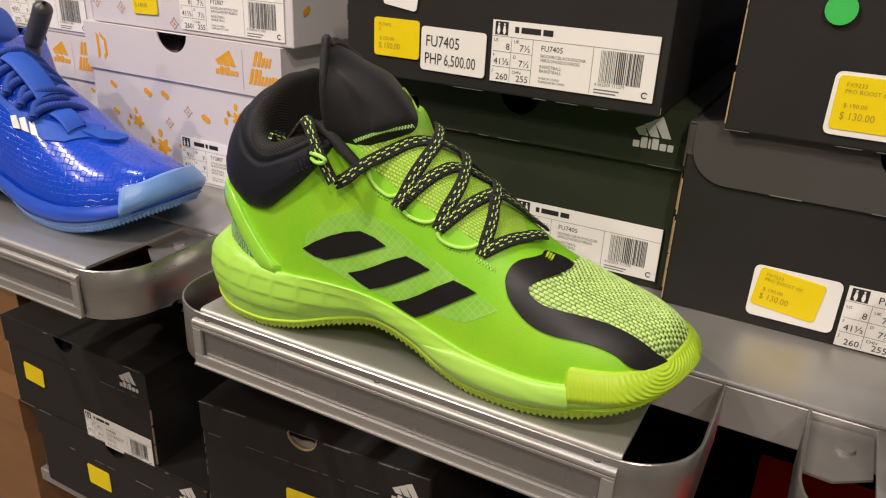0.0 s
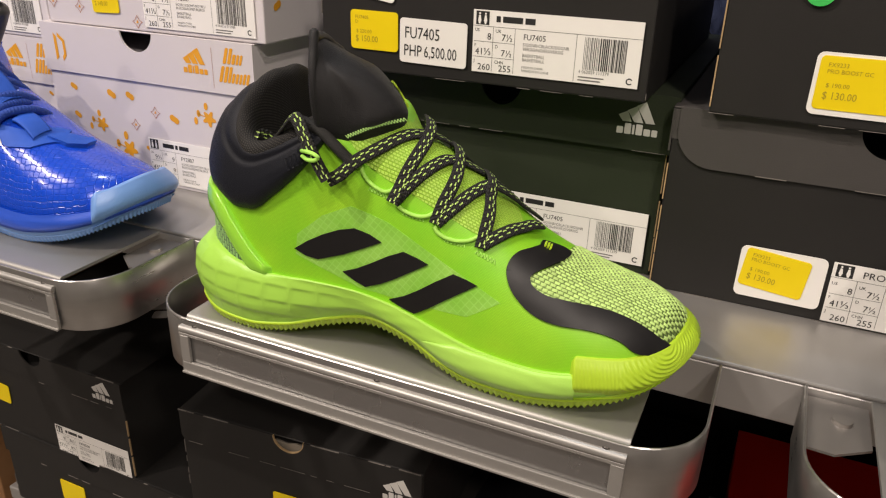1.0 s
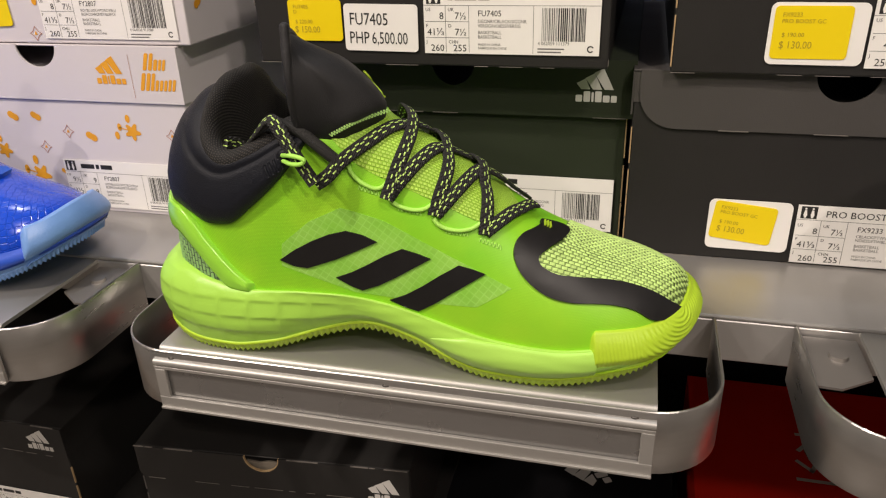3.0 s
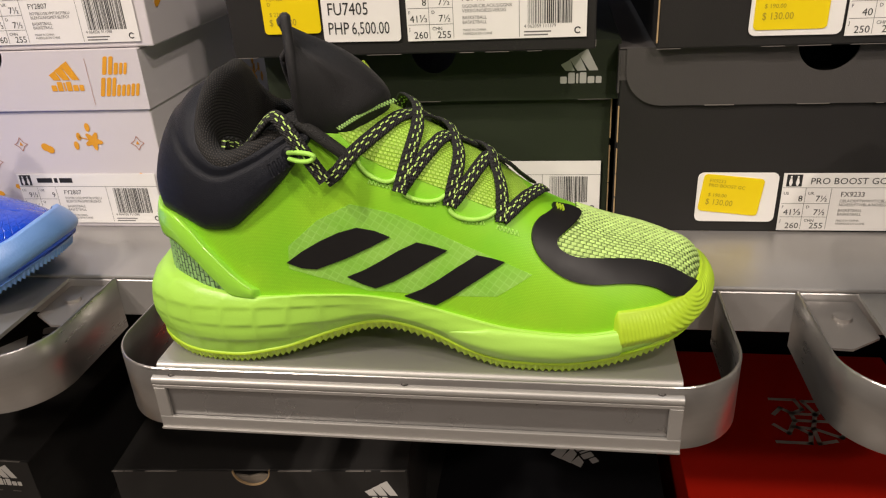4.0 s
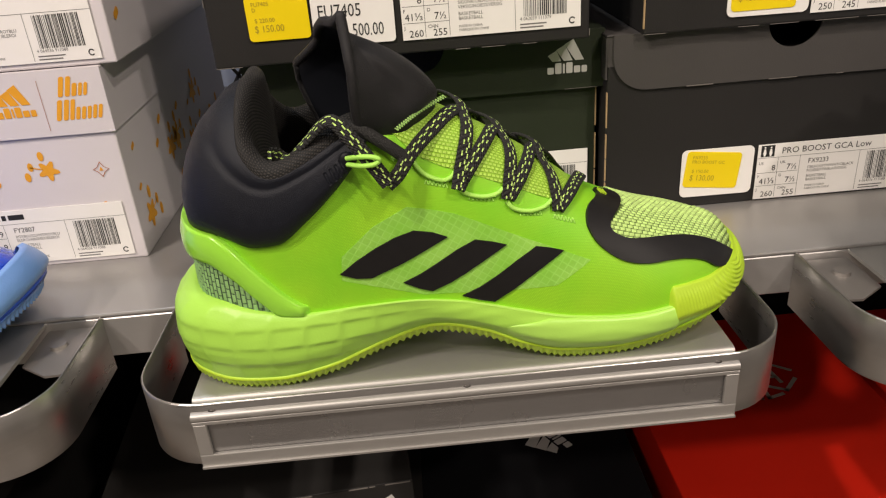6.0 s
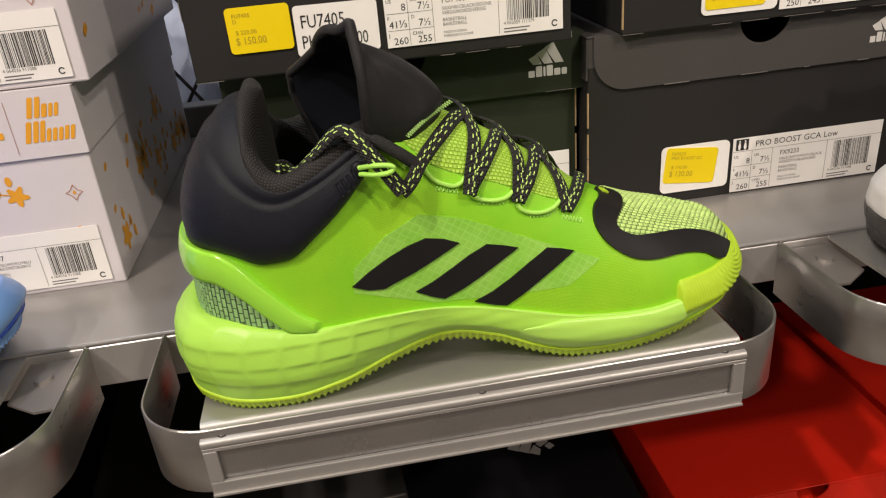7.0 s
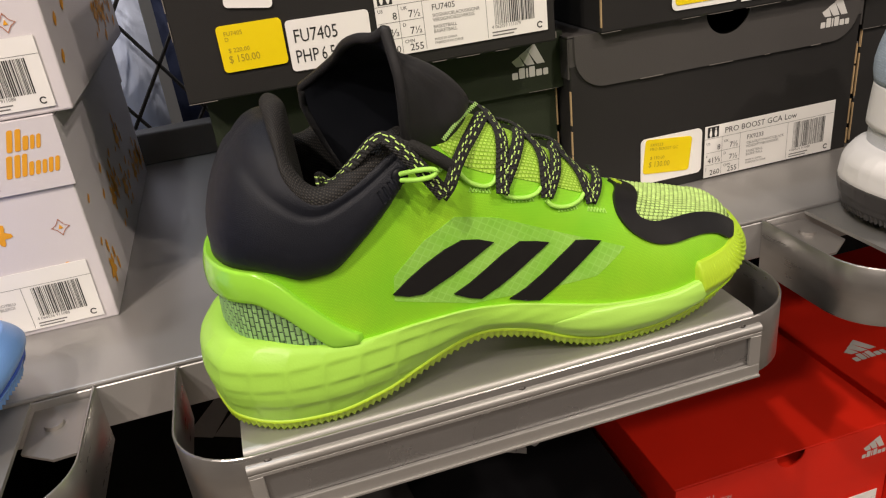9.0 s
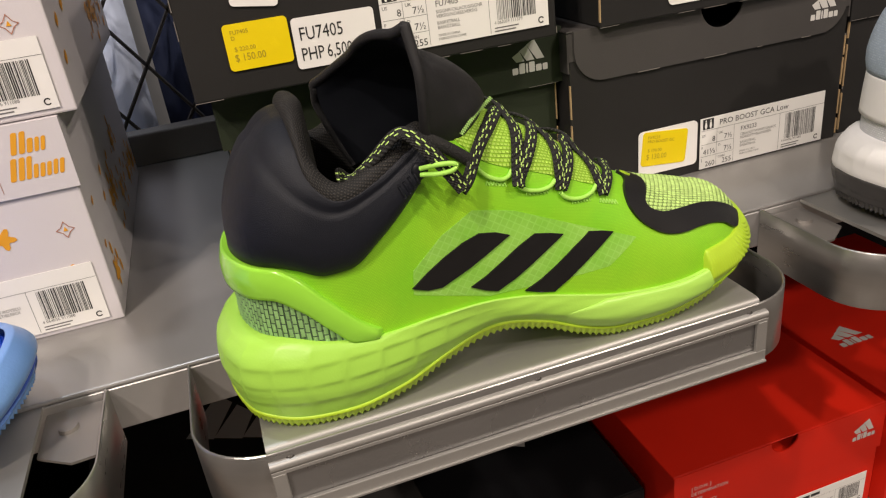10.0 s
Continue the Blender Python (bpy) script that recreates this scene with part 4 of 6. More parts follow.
def mid_y(x):
    return 0.054 + 0.008 * np.clip((np.asarray(x) - HEEL_X) / (TIP_X - HEEL_X), 0, 1)


def mirror_rows(rows):
    out = rows.copy()
    out[:, 1] = 2 * mid_y(rows[:, 0]) - rows[:, 1]
    if rows.shape[1] > 3:
        out[:8, 3] = 2 * mid_y(rows[:8, 2]) - rows[:8, 3]
    return out


def rows_at(rows, a):
    """Rows of the closed outline at a in [0, 2): 0 the heel, 1 the toe tip, then the far side back."""
    full = np.vstack([rows, mirror_rows(rows)[-2:0:-1]])
    k = len(full)
    t = np.asarray(a, float) / 2 * k
    i = np.floor(t).astype(int)
    f = (t - i)[..., None]
    p0, p1, p2, p3 = (full[(i + d) % k] for d in (-1, 0, 1, 2))
    return 0.5 * (2 * p1 + (p2 - p0) * f + (2 * p0 - 5 * p1 + 4 * p2 - p3) * f ** 2 + (3 * p1 - p0 - 3 * p2 + p3) * f ** 3)


sole_low = curve([-0.165, -0.147, -0.125, -0.10, -0.07, -0.04, -0.012, 0.012, 0.032, 0.055, 0.08, 0.105, 0.13, 0.15, 0.17],
                 [1.0120, 1.0065, 1.0036, 1.0036, 1.0075, 1.0165, 1.0225, 1.0175, 1.0090, 1.0040, 1.0034, 1.0060, 1.0115, 1.018, 1.027])
sole_top = curve([-0.145, -0.125, -0.10, -0.077, -0.05, -0.027, 0.0, 0.03, 0.06, 0.09, 0.112, 0.14, 0.165],
                 [1.0545, 1.0545, 1.050, 1.0475, 1.0485, 1.048, 1.0445, 1.0375, 1.0315, 1.0295, 1.0315, 1.035, 1.041])
round_n = curve([0, 0.3, 0.5, 0.5625, 0.625, 0.6875, 0.85, 1.0], [1.9, 2.3, 2.6, 2.5, 2.1, 2.15, 2.2, 2.1])


def upper_at(a, v):
    a, v = np.broadcast_arrays(np.asarray(a, float), np.asarray(v, float))
    r = rows_at(UPPER, a)
    half = np.where(a > 1, 2 - a, a)
    n = np.where((a > 1) & (half > 0.4), np.interp(half, [0.4, 0.55, 0.9, 1.0], [2.4, 1.6, 1.55, 2.1]), round_n(half))
    ph = np.clip(v, 0, 1) * np.pi / 2
    up = np.sin(ph) ** (2 / n)
    ins = 1 - np.cos(ph) ** (2 / n)
    zb = sole_top(r[..., 0]) - 0.003
    P = np.stack([r[..., 0] + (r[..., 2] - r[..., 0]) * ins, r[..., 1] + (r[..., 3] - r[..., 1]) * ins, zb + (r[..., 4] - zb) * up], -1)
    return P


def normal_at(fn, a, v, e=1e-3):
    da = fn(a + e, v) - fn(a - e, v)
    dv = fn(a, np.minimum(v + e, 1)) - fn(a, np.maximum(v - e, 0))
    n = np.cross(da, dv)
    ln = np.linalg.norm(n, axis=-1, keepdims=True)
    return n / np.maximum(ln, 1e-12)


def level(a, z, fn=upper_at):
    """The v at which the upper reaches the height z."""
    lo, hi = np.zeros_like(a), np.ones_like(a)
    for _ in range(30):
        m = (lo + hi) / 2
        below = fn(a, m)[..., 2] < z
        lo, hi = np.where(below, m, lo), np.where(below, hi, m)
    return (lo + hi) / 2


AT = (0, 0.055, 1.0032)
shoe = thing("basketball_shoe", AT, "lime green and black high-top basketball shoe on a steel bracket", "shoe")
sign = 1.0 if normal_at(upper_at, np.array([0.4]), np.array([0.3]))[0, 1] < 0 else -1.0

A = np.linspace(0, 2, 361)[:-1]
V = np.linspace(0, 1, 34)
G = upper_at(A[:, None], V[None])
UVG = np.stack([np.repeat((A * 0.36)[:, None], 34, 1), np.repeat((V * 0.09)[None], 360, 0)], 2)
FV = [tuple(q) for q in G.reshape(-1, 3)]
FF = [(i * 34 + j, ((i + 1) % 360) * 34 + j, ((i + 1) % 360) * 34 + j + 1, i * 34 + j + 1) for i in range(360) for j in range(33)]
from mathutils.bvhtree import BVHTree
SKIN = BVHTree.FromPolygons(FV, FF)


# the knit body leaves the ankle open
sheet("upper", np.concatenate([G, G[:1]], 0), M_KNIT, shoe, "lime green knit upper", AT)


def band(name, a0, a1, low, high, off, material, label, na=160, nv=10, lip=0.0012, relief=None, parent=None):
    """A raised strip on the upper between the heights low(a) and high(a)."""
    a = np.linspace(a0, a1, na)
    v0, v1 = level(a % 2, low(a)), level(a % 2, high(a))
    f = np.concatenate([[0, 0], np.linspace(0, 1, nv), [1, 1]])
    h = np.concatenate([[-lip, off * 0.7], np.full(nv, off), [off * 0.7, -lip]])
    aa = np.repeat(a[:, None], len(f), 1)
    vv = v0[:, None] + (v1 - v0)[:, None] * f[None]
    N = normal_at(upper_at, aa % 2, np.clip(vv, 0.002, 0.995)) * sign
    H = np.repeat(h[None], na, 0)
    if relief is not None:
        H = H + relief(aa, f[None]) * (H > 0)
    end = np.minimum(1, np.minimum(np.arange(na), np.arange(na)[::-1]) / 3)[:, None]
    H = -lip + (H + lip) * end
    return sheet(name, upper_at(aa % 2, vv) + N * H[..., None], material, parent or shoe, label, AT)


def x_of(a):
    return rows_at(UPPER, np.asarray(a) % 2)[..., 0]


def a_at(x):
    t = np.linspace(0, 1, 800)
    return float(np.interp(x, x_of(t), t))


# black padded collar from the lower edge to the rim
edge_z = curve([-0.145, -0.135, -0.122, -0.112, -0.099, -0.087, -0.071, -0.055, -0.044, -0.030], [1.0925, 1.0925, 1.0925, 1.0905, 1.086, 1.087, 1.098, 1.112, 1.123, 1.1365])
ac = a_at(-0.029)


def collar_grid(off0=0.0042):
    a = np.linspace(-ac, ac, 170)
    v0 = level(a % 2, edge_z(x_of(a)))
    f = np.concatenate([[0], np.linspace(0, 1, 26)])
    vv = v0[:, None] + (1 - v0)[:, None] * f[None]
    aa = np.repeat(a[:, None], len(f), 1)
    N = normal_at(upper_at, aa % 2, np.clip(vv, 0.002, 0.97)) * sign
    prof = np.interp(f, [0, 0.06, 0.16, 0.3, 0.45, 0.56, 0.64, 0.8, 1.0], [0.0022, 0.0046, 0.0058, 0.0056, 0.0048, 0.0042, 0.0028, 0.0032, 0.0030])
    prof[0] = -0.0015
    ends = np.clip((ac - np.abs(a)) / 0.03, 0, 1)[:, None]
    H = prof[None] * (0.25 + 0.75 * ends)
    H = H - 0.0012 * np.clip(1 - np.abs(a) / 0.2, 0, 1)[:, None] * (f > 0)[None]
    return a, upper_at(aa % 2, vv) + N * H[..., None]


ca, CG = collar_grid()
sheet("collar", CG, M_COLLAR, shoe, "black padded neoprene ankle collar", AT)
# rolled mesh lining from the rim over and down inside
rim = CG[:, -1]
axis_in = np.stack([-0.07 - rim[:, 0], 0.055 - rim[:, 1], np.zeros(len(rim))], 1)
axis_in /= np.linalg.norm(axis_in, axis=1, keepdims=True)
rr = 0.0058
ring = []
for th in np.linspace(0, math.pi * 0.95, 14):
    ring.append(rim + axis_in * rr * (1 - math.cos(th)) + np.array([0, 0, 1.0]) * rr * 1.1 * math.sin(th))
for k in np.linspace(0.06, 1, 10):
    ring.append(rim + axis_in * (2 * rr + 0.004 * k) - np.array([0, 0, 1.0]) * (rim[:, 2:3] - 1.062) * k)
LINING_P = np.stack(ring, 1)
sheet("collar_lining", LINING_P, M_LINING, shoe, "black mesh collar lining", AT)
bm = prism_bm([(-0.118, -0.004), (0.0, -0.004), (0.0, 0.0), (-0.118, 0.0)], 0.030, 0.080)
bm.transform(Matrix.Translation((0, 0, 1.064)))
part("insole", bm, M_TONGUE_IN, shoe, "", at=AT)

# heel clip and the woven heel panel under it
clip_hi = curve([-0.145, -0.135, -0.122, -0.113, -0.101, -0.084, -0.074], [1.0910, 1.0920, 1.0915, 1.087, 1.074, 1.056, 1.049])
clip_lo = curve([-0.145, -0.135, -0.124, -0.112, -0.100, -0.090, -0.074], [1.0745, 1.0755, 1.0760, 1.0695, 1.0565, 1.0475, 1.0465])
a_tip = a_at(-0.0755)
band("heel_weave", -a_at(-0.088), a_at(-0.088), lambda a: sole_top(x_of(a)) - 0.002, lambda a: clip_lo(x_of(a)) + 0.001, 0.0006, M_HEELMESH, "grey-green woven heel panel")
band("heel_clip", -a_tip, a_tip, lambda a: clip_lo(x_of(a)), lambda a: clip_hi(x_of(a)), 0.0034, M_CLIP, "glossy lime plastic heel clip", relief=lambda a, f: 0.0010 * np.sin(np.pi * f) + 0.0022 * np.clip(1 - np.abs(a) / 0.2, 0, 1))


# foam midsole
def sole_frame(a):
    s, r = rows_at(SOLE, a % 2), rows_at(UPPER, a % 2)
    e = 1e-3
    t = rows_at(SOLE, (a + e) % 2) - rows_at(SOLE, (a - e) % 2)
    n = np.stack([t[:, 1], -t[:, 0]], 1)
    n /= np.linalg.norm(n, axis=1, keepdims=True)
    return s, r, n


a = np.linspace(0, 2, 721)
s, r, nn = sole_frame(a)
zl, zt = sole_low(s[:, 0]) + 0.0064, sole_top(r[:, 0])
arc = np.concatenate([[0], np.cumsum(np.linalg.norm(np.diff(s, axis=0), axis=1))])
cols = []
fs = np.linspace(0, 1, 40)
heelness = np.clip((0.0 - s[:, 0]) / 0.06, 0, 1) * np.interp(s[:, 0], [-0.16, -0.11, -0.08], [0.55, 0.75, 1.0])
side_in = 0.5 + 0.5 * np.abs(nn[:, 1])
for f in fs:
    keys = (0, 0.16, 0.42, 0.72, 0.93, 1.0)
    out = [curve(keys, (-0.0062, -0.0038, -0.0006, 0.0, 0.0, 0.0))(f)]
    full = np.clip((-0.02 - s[:, 0]) / 0.06, 0, 1)
    blend = (float(curve((0, 0.42, 0.72, 0.93, 1.0), (0, 0.0, 0.30, 0.86, 1.0))(f)) * (1 - full) + float(curve((0, 0.42, 0.72, 0.93, 1.0), (0, 0.02, 0.14, 0.55, 1.0))(f)) * full)[:, None]
    top = r[:, :2] + nn * 0.0022
    xy = s * (1 - blend) + top * blend + nn * (out[0] * side_in)[:, None]
    z = zl + (zt - zl) * f
    # pillow cells on the heel, long shallow flutes further forward
    cw, chh = 0.0185, 0.0105
    row = np.floor((z - 1.0) / chh)
    shift = arc / cw
    cu, cv = (shift % 1) * 2 - 1, ((z - 1.0) / chh % 1) * 2 - 1
    lean = np.sin(np.floor(shift) * 12.99 + row * 78.2)
    cell = -(1 - cu ** 4) * (1 - cv ** 4) * (0.55 + 0.5 * cv + 0.22 * cu * lean)
    flute = np.sin(z * 900 + np.sin(arc * 45) * 1.6 + np.sin(arc * 110))
    fade = min(1, f / 0.12, (1 - f) / 0.08)
    d = fade * (0.0012 * heelness * cell + 0.00011 * (1 - heelness) * flute)
    cols.append(np.concatenate([xy + nn * d[:, None], z[:, None]], 1))
cols.append(np.concatenate([r[:, :2] - nn * 0.002, (zt - 0.0008)[:, None]], 1))
MIDSOLE_P = np.stack(cols, 1)
sheet("midsole", MIDSOLE_P, M_MID, shoe, "faceted lime foam midsole", AT)

# rubber outsole with a toothed lower edge
a = np.linspace(0, 2, 1441)
s, r, nn = sole_frame(a)
arc = np.concatenate([[0], np.cumsum(np.linalg.norm(np.diff(s, axis=0), axis=1))])
zl = sole_low(s[:, 0])
saw = (arc / 0.0036) % 1
tooth = np.abs(saw - 0.5) * 2
lines = []
side_in = 0.5 + 0.5 * np.abs(nn[:, 1])
for f, o, rib in ((1.95, -0.0097, 0), (1.75, -0.0068, 0), (1.58, -0.0054, 0.0), (1.30, -0.0052, 0.0), (1.15, -0.0055, 0.5), (0.5, -0.0064, 1.0)):
    lines.append(np.concatenate([s + nn * (o * side_in - 0.0010 * rib * (1 - tooth))[:, None], (zl + 0.0042 * f)[:, None]], 1))
lines.append(np.concatenate([s + nn * (-0.0072 * side_in - 0.0010 * (1 - tooth))[:, None], (zl + 0.0013 * (1 - tooth))[:, None]], 1))
lines.append(np.concatenate([s + nn * -0.016, (zl + 0.0013 * (1 - tooth))[:, None]], 1))
lines.append(np.concatenate([s + nn * -0.022, (zl + 0.0018)[:, None]], 1))
lines.append(np.stack([s[:, 0] * 0.95, mid_y(s[:, 0]) + 0 * s[:, 0], zl + 0.002], 1))
OUTSOLE_P = np.stack(lines, 1)
sheet("outsole", OUTSOLE_P, M_OUT, shoe, "yellow-lime rubber outsole with fine teeth", AT)

# ridged toe bumper
bump_z = curve([0.095, 0.108, 0.112, 0.13, 0.15, 0.1625], [1.0300, 1.0345, 1.0405, 1.0405, 1.0428, 1.0480])
a0 = a_at(0.1085)
a = np.linspace(a0, 2 - a0, 520)
s, r, nn = sole_frame(a)
zl = sole_low(s[:, 0]) + np.interp(s[:, 0], [0.108, 0.125, 0.148], [0.0092, 0.0078, 0.0045])
zt = bump_z(r[:, 0])
vt = level(a, zt)
top = upper_at(a, vt)
arc = np.concatenate([[0], np.cumsum(np.linalg.norm(np.diff(s, axis=0), axis=1))])
mid_arc = arc[-1] / 2
lines = []
ends = np.minimum(1, np.minimum(np.arange(520), np.arange(520)[::-1]) / 5)
for f in np.concatenate([[-0.02], np.linspace(0, 1, 46), [1.01, 1.02]]):
    g = min(max(f, 0), 1)
    b = float(curve((0, 0.35, 0.6, 1), (0, 0.0, 0.30, 1.0))(g))
    o = float(curve((0, 0.2, 0.45, 0.8, 1), (-0.0058, -0.0012, 0.0016, 0.0026, 0.0020))(g))
    xy = s * (1 - b) + top[:, :2] * b
    q = np.minimum(arc, arc[-1] - arc)
    dq, dg = q - 0.056, (g - 1.15) * 0.028
    rho = np.sqrt(dq ** 2 + dg ** 2) + 0.0005 * np.sin(q * 170 + 2 * g)
    turn = np.clip((q - 0.022) / 0.012, 0, 1)
    turn = turn * turn * (3 - 2 * turn)
    wave = turn * np.sin(2 * np.pi * rho / 0.0029) + (1 - turn) * 0.25 * np.sin(2 * np.pi * (q + 0.0012 * g) / 0.0019)
    ridge = 0.00042 * wave * min(1, (1 - g) / 0.15 + 0.0) * min(1, g / 0.1)
    off = (o + ridge) * ends - 0.002 * (1 - ends)
    if f < 0 or f > 1.015:
        off = off * 0 - 0.003
    elif f > 1:
        off = off * 0.5
    lines.append(np.concatenate([xy + nn * off[:, None], (zl + (zt - zl) * g + (0.0008 * ends if f > 1 and f < 1.015 else 0))[:, None]], 1))
BUMPER_P = np.stack(lines, 1)
sheet("toe_bumper", BUMPER_P, M_OUT, shoe, "yellow-lime ridged rubber toe bumper", AT)


# patches laid on the upper
def patch(name, outline, way, off, material, label, step=0.004, smooth_n=0, parent=None, at=AT, skin=None):
    """A thin film on the upper: the outline in the plane across the direction way, cast along it."""
    parent, skin = parent or shoe, skin or SKIN
    way = Vector(way).normalized()
    e1 = Vector((1, 0, 0))
    e2 = e1.cross(way)
    if e2.z < 0:
        e2 = -e2
    pts = spline(np.array(outline), smooth_n, True) if smooth_n else np.array(outline)
    bm = bmesh.new()
    bm.faces.new([bm.verts.new((p[0], 0, p[1])) for p in pts])
    lo, hi = pts.min(0), pts.max(0)
    for k in np.arange(lo[0] + step, hi[0], step):
        bmesh.ops.bisect_plane(bm, geom=bm.verts[:] + bm.edges[:] + bm.faces[:], plane_co=(k, 0, 0), plane_no=(1, 0, 0))
    for k in np.arange(lo[1] + step, hi[1], step):
        bmesh.ops.bisect_plane(bm, geom=bm.verts[:] + bm.edges[:] + bm.faces[:], plane_co=(0, 0, k), plane_no=(0, 0, 1))
    bmesh.ops.triangulate(bm, faces=[f for f in bm.faces if len(f.verts) > 4])
    uv = bm.loops.layers.uv.new("UVMap")
    for f in bm.faces:
        for lp in f.loops:
            lp[uv].uv = (lp.vert.co.x, lp.vert.co.z)
    normals, lost = {}, []
    for v in bm.verts:
        loc, no, _, _ = skin.ray_cast(e1 * v.co.x + e2 * v.co.z - way * 2.0, way, 4.0)
        if loc is None:
            lost.append(v)
            continue
        if no.dot(way) > 0:
            no = -no
        normals[v] = no
        v.co = loc + no * off
    bmesh.ops.delete(bm, geom=lost, context="VERTS")
    rimline = [e for e in bm.edges if e.is_boundary]
    for e in rimline:
        e.smooth = False
    made = bmesh.ops.extrude_edge_only(bm, edges=rimline)
    old = {}
    for e in rimline:
        for v in e.verts:
            old[(round(v.co.x, 7), round(v.co.y, 7), round(v.co.z, 7))] = normals.get(v)
    for g in made["geom"]:
        if isinstance(g, bmesh.types.BMVert):
            no = old.get((round(g.co.x, 7), round(g.co.y, 7), round(g.co.z, 7)))
            if no is not None:
                g.co = g.co - no * (off + 0.0008)
    return part(name, bm, material, parent, label, True, at)


def across(way, p):
    """Plane coordinates of a place for patch()."""
    way = Vector(way).normalized()
    e1 = Vector((1, 0, 0))
    e2 = e1.cross(way)
    if e2.z < 0:
        e2 = -e2
    return (Vector(p).dot(e1), Vector(p).dot(e2))


# raised forefoot lobe of the foam
a = np.linspace(0, 2, 721)
s, r, nn = sole_frame(a)
near = [i for i in range(361) if 0.016 <= s[i, 0] <= 0.1135]
Pl = []
for i in near:
    x = s[i, 0]
    hi = float(np.interp(x, [0.016, 0.030, 0.046, 0.06], [0.30, 0.62, 0.90, 0.965]))
    fs2 = np.linspace(0.03, hi, 16)
    edge = min(1.0, (x - 0.016) / 0.022)
    row = []
    for k, f in enumerate(np.concatenate([[fs2[0]], fs2, [fs2[-1]]])):
        q = f * 39
        lo2, fr = int(q), q - int(q)
        p = MIDSOLE_P[i, lo2] * (1 - fr) + MIDSOLE_P[i, min(39, lo2 + 1)] * fr
        h = -0.0006 + (0.0018 if 1 < k < 16 else 0.0013 if 0 < k < 17 else 0.0) * edge
        row.append(p + np.array([nn[i, 0], nn[i, 1], 0]) * h)
    Pl.append(row)
sheet("forefoot_foam", np.array(Pl), M_LOBE, shoe, "pale lime raised forefoot foam", AT)


# black stripes, sheer panel, toe weave and the curved black overlay
SIDE, TILTED, STEEP = (0, 1, 0), (0, 0.894, -0.447), (0, 0.35, -0.937)
patch("side_panel", [(-0.0568, 1.0765), (-0.040, 1.0905), (-0.0227, 1.0985), (0.0, 1.092), (0.035, 1.0755), (0.068, 1.0605), (0.050, 1.049), (0.016, 1.0475), (-0.0176, 1.0495), (-0.0583, 1.0635)], SIDE, 0.0002, M_PANEL, "sheer grid side panel", 0.003)
STRIPES = (
    [(-0.0587, 1.0673), (-0.051, 1.0641), (-0.0432, 1.0633), (-0.0271, 1.0692), (-0.0150, 1.0748), (-0.0039, 1.0803), (-0.0114, 1.0837), (-0.0205, 1.0859), (-0.0300, 1.0835), (-0.0403, 1.0790), (-0.050, 1.0735)],
    [(-0.0279, 1.0582), (-0.0205, 1.054), (-0.0136, 1.0513), (-0.004, 1.0552), (0.0043, 1.0599), (0.0150, 1.0668), (0.0253, 1.0734), (0.0183, 1.0756), (0.0097, 1.0775), (0.000, 1.0728), (-0.0099, 1.0668), (-0.019, 1.0618)],
    [(0.0016, 1.0468), (0.0106, 1.0436), (0.018, 1.0421), (0.027, 1.0480), (0.0362, 1.0550), (0.0455, 1.0615), (0.0542, 1.0672), (0.048, 1.0692), (0.0401, 1.071), (0.030, 1.0645), (0.0202, 1.0572), (0.011, 1.0512)])
for outline in STRIPES:
    patch("side_stripe", outline, SIDE, 0.0011, M_BLACKFILM, "black film stripe", 0.003)
INNER = [(0.0918, 0.0455, 1.0794), (0.0916, 0.0383, 1.0789), (0.0867, 0.0281, 1.0779), (0.0813, 0.0211, 1.0757), (0.0797, 0.0184, 1.0739), (0.0814, 0.0164, 1.0708), (0.0871, 0.0158, 1.0677), (0.0936, 0.0164, 1.066),
         (0.1056, 0.0193, 1.0643), (0.1165, 0.0226, 1.0626), (0.1261, 0.0249, 1.0603), (0.1359, 0.0268, 1.0567), (0.1462, 0.0295, 1.0504), (0.1558, 0.036, 1.0409)]
inner = [across(TILTED, p) for p in INNER]
outer = [(0.1405, 0.9421), (0.1302, 0.9463), (0.1206, 0.9481), (0.1098, 0.9482), (0.0993, 0.9477), (0.0903, 0.9488), (0.0827, 0.9517), (0.0752, 0.9571), (0.0703, 0.963), (0.0674, 0.9701), (0.0678, 0.9765), (0.0704, 0.981), (0.0745, 0.9838), (0.0775, 0.9868), (0.0775, 0.9895)]
patch("toe_overlay", [(0.0865, 0.9885)] + inner + outer, TILTED, 0.0017, M_BLACKFILM, "matte black curved toe overlay", 0.004, 130)
near_edge = [across(STEEP, (x - 0.0015, y - 0.0015, z)) for x, y, z in INNER[1:]]
far_edge = [across(STEEP, p) for p in ((0.1600, 0.062, 1.048), (0.157, 0.078, 1.045), (0.146, 0.092, 1.046), (0.125, 0.100, 1.050), (0.100, 0.098, 1.058), (0.090, 0.080, 1.072), (0.090, 0.060, 1.080))]
patch("toe_weave", near_edge + far_edge, STEEP, 0.0006, M_TOE, "woven lime and olive toe mesh", 0.003)


# raised strands of the two weaves: short pillows that cross, all of one cloth
def pillow(bm, c, u, v, n, long, wide, high):
    rows = []
    for p in (-1, -0.55, 0.55, 1):
        rows.append([bm.verts.new(c + u * (p * long / 2) + v * (q * wide / 2) + n * (high * (1 - 0.75 * p * p) * (1 if q == 0 else -0.15))) for q in (-1, 0, 1)])
    for i in range(3):
        for j in range(2):
            bm.faces.new((rows[i][j], rows[i + 1][j], rows[i + 1][j + 1], rows[i][j + 1]))


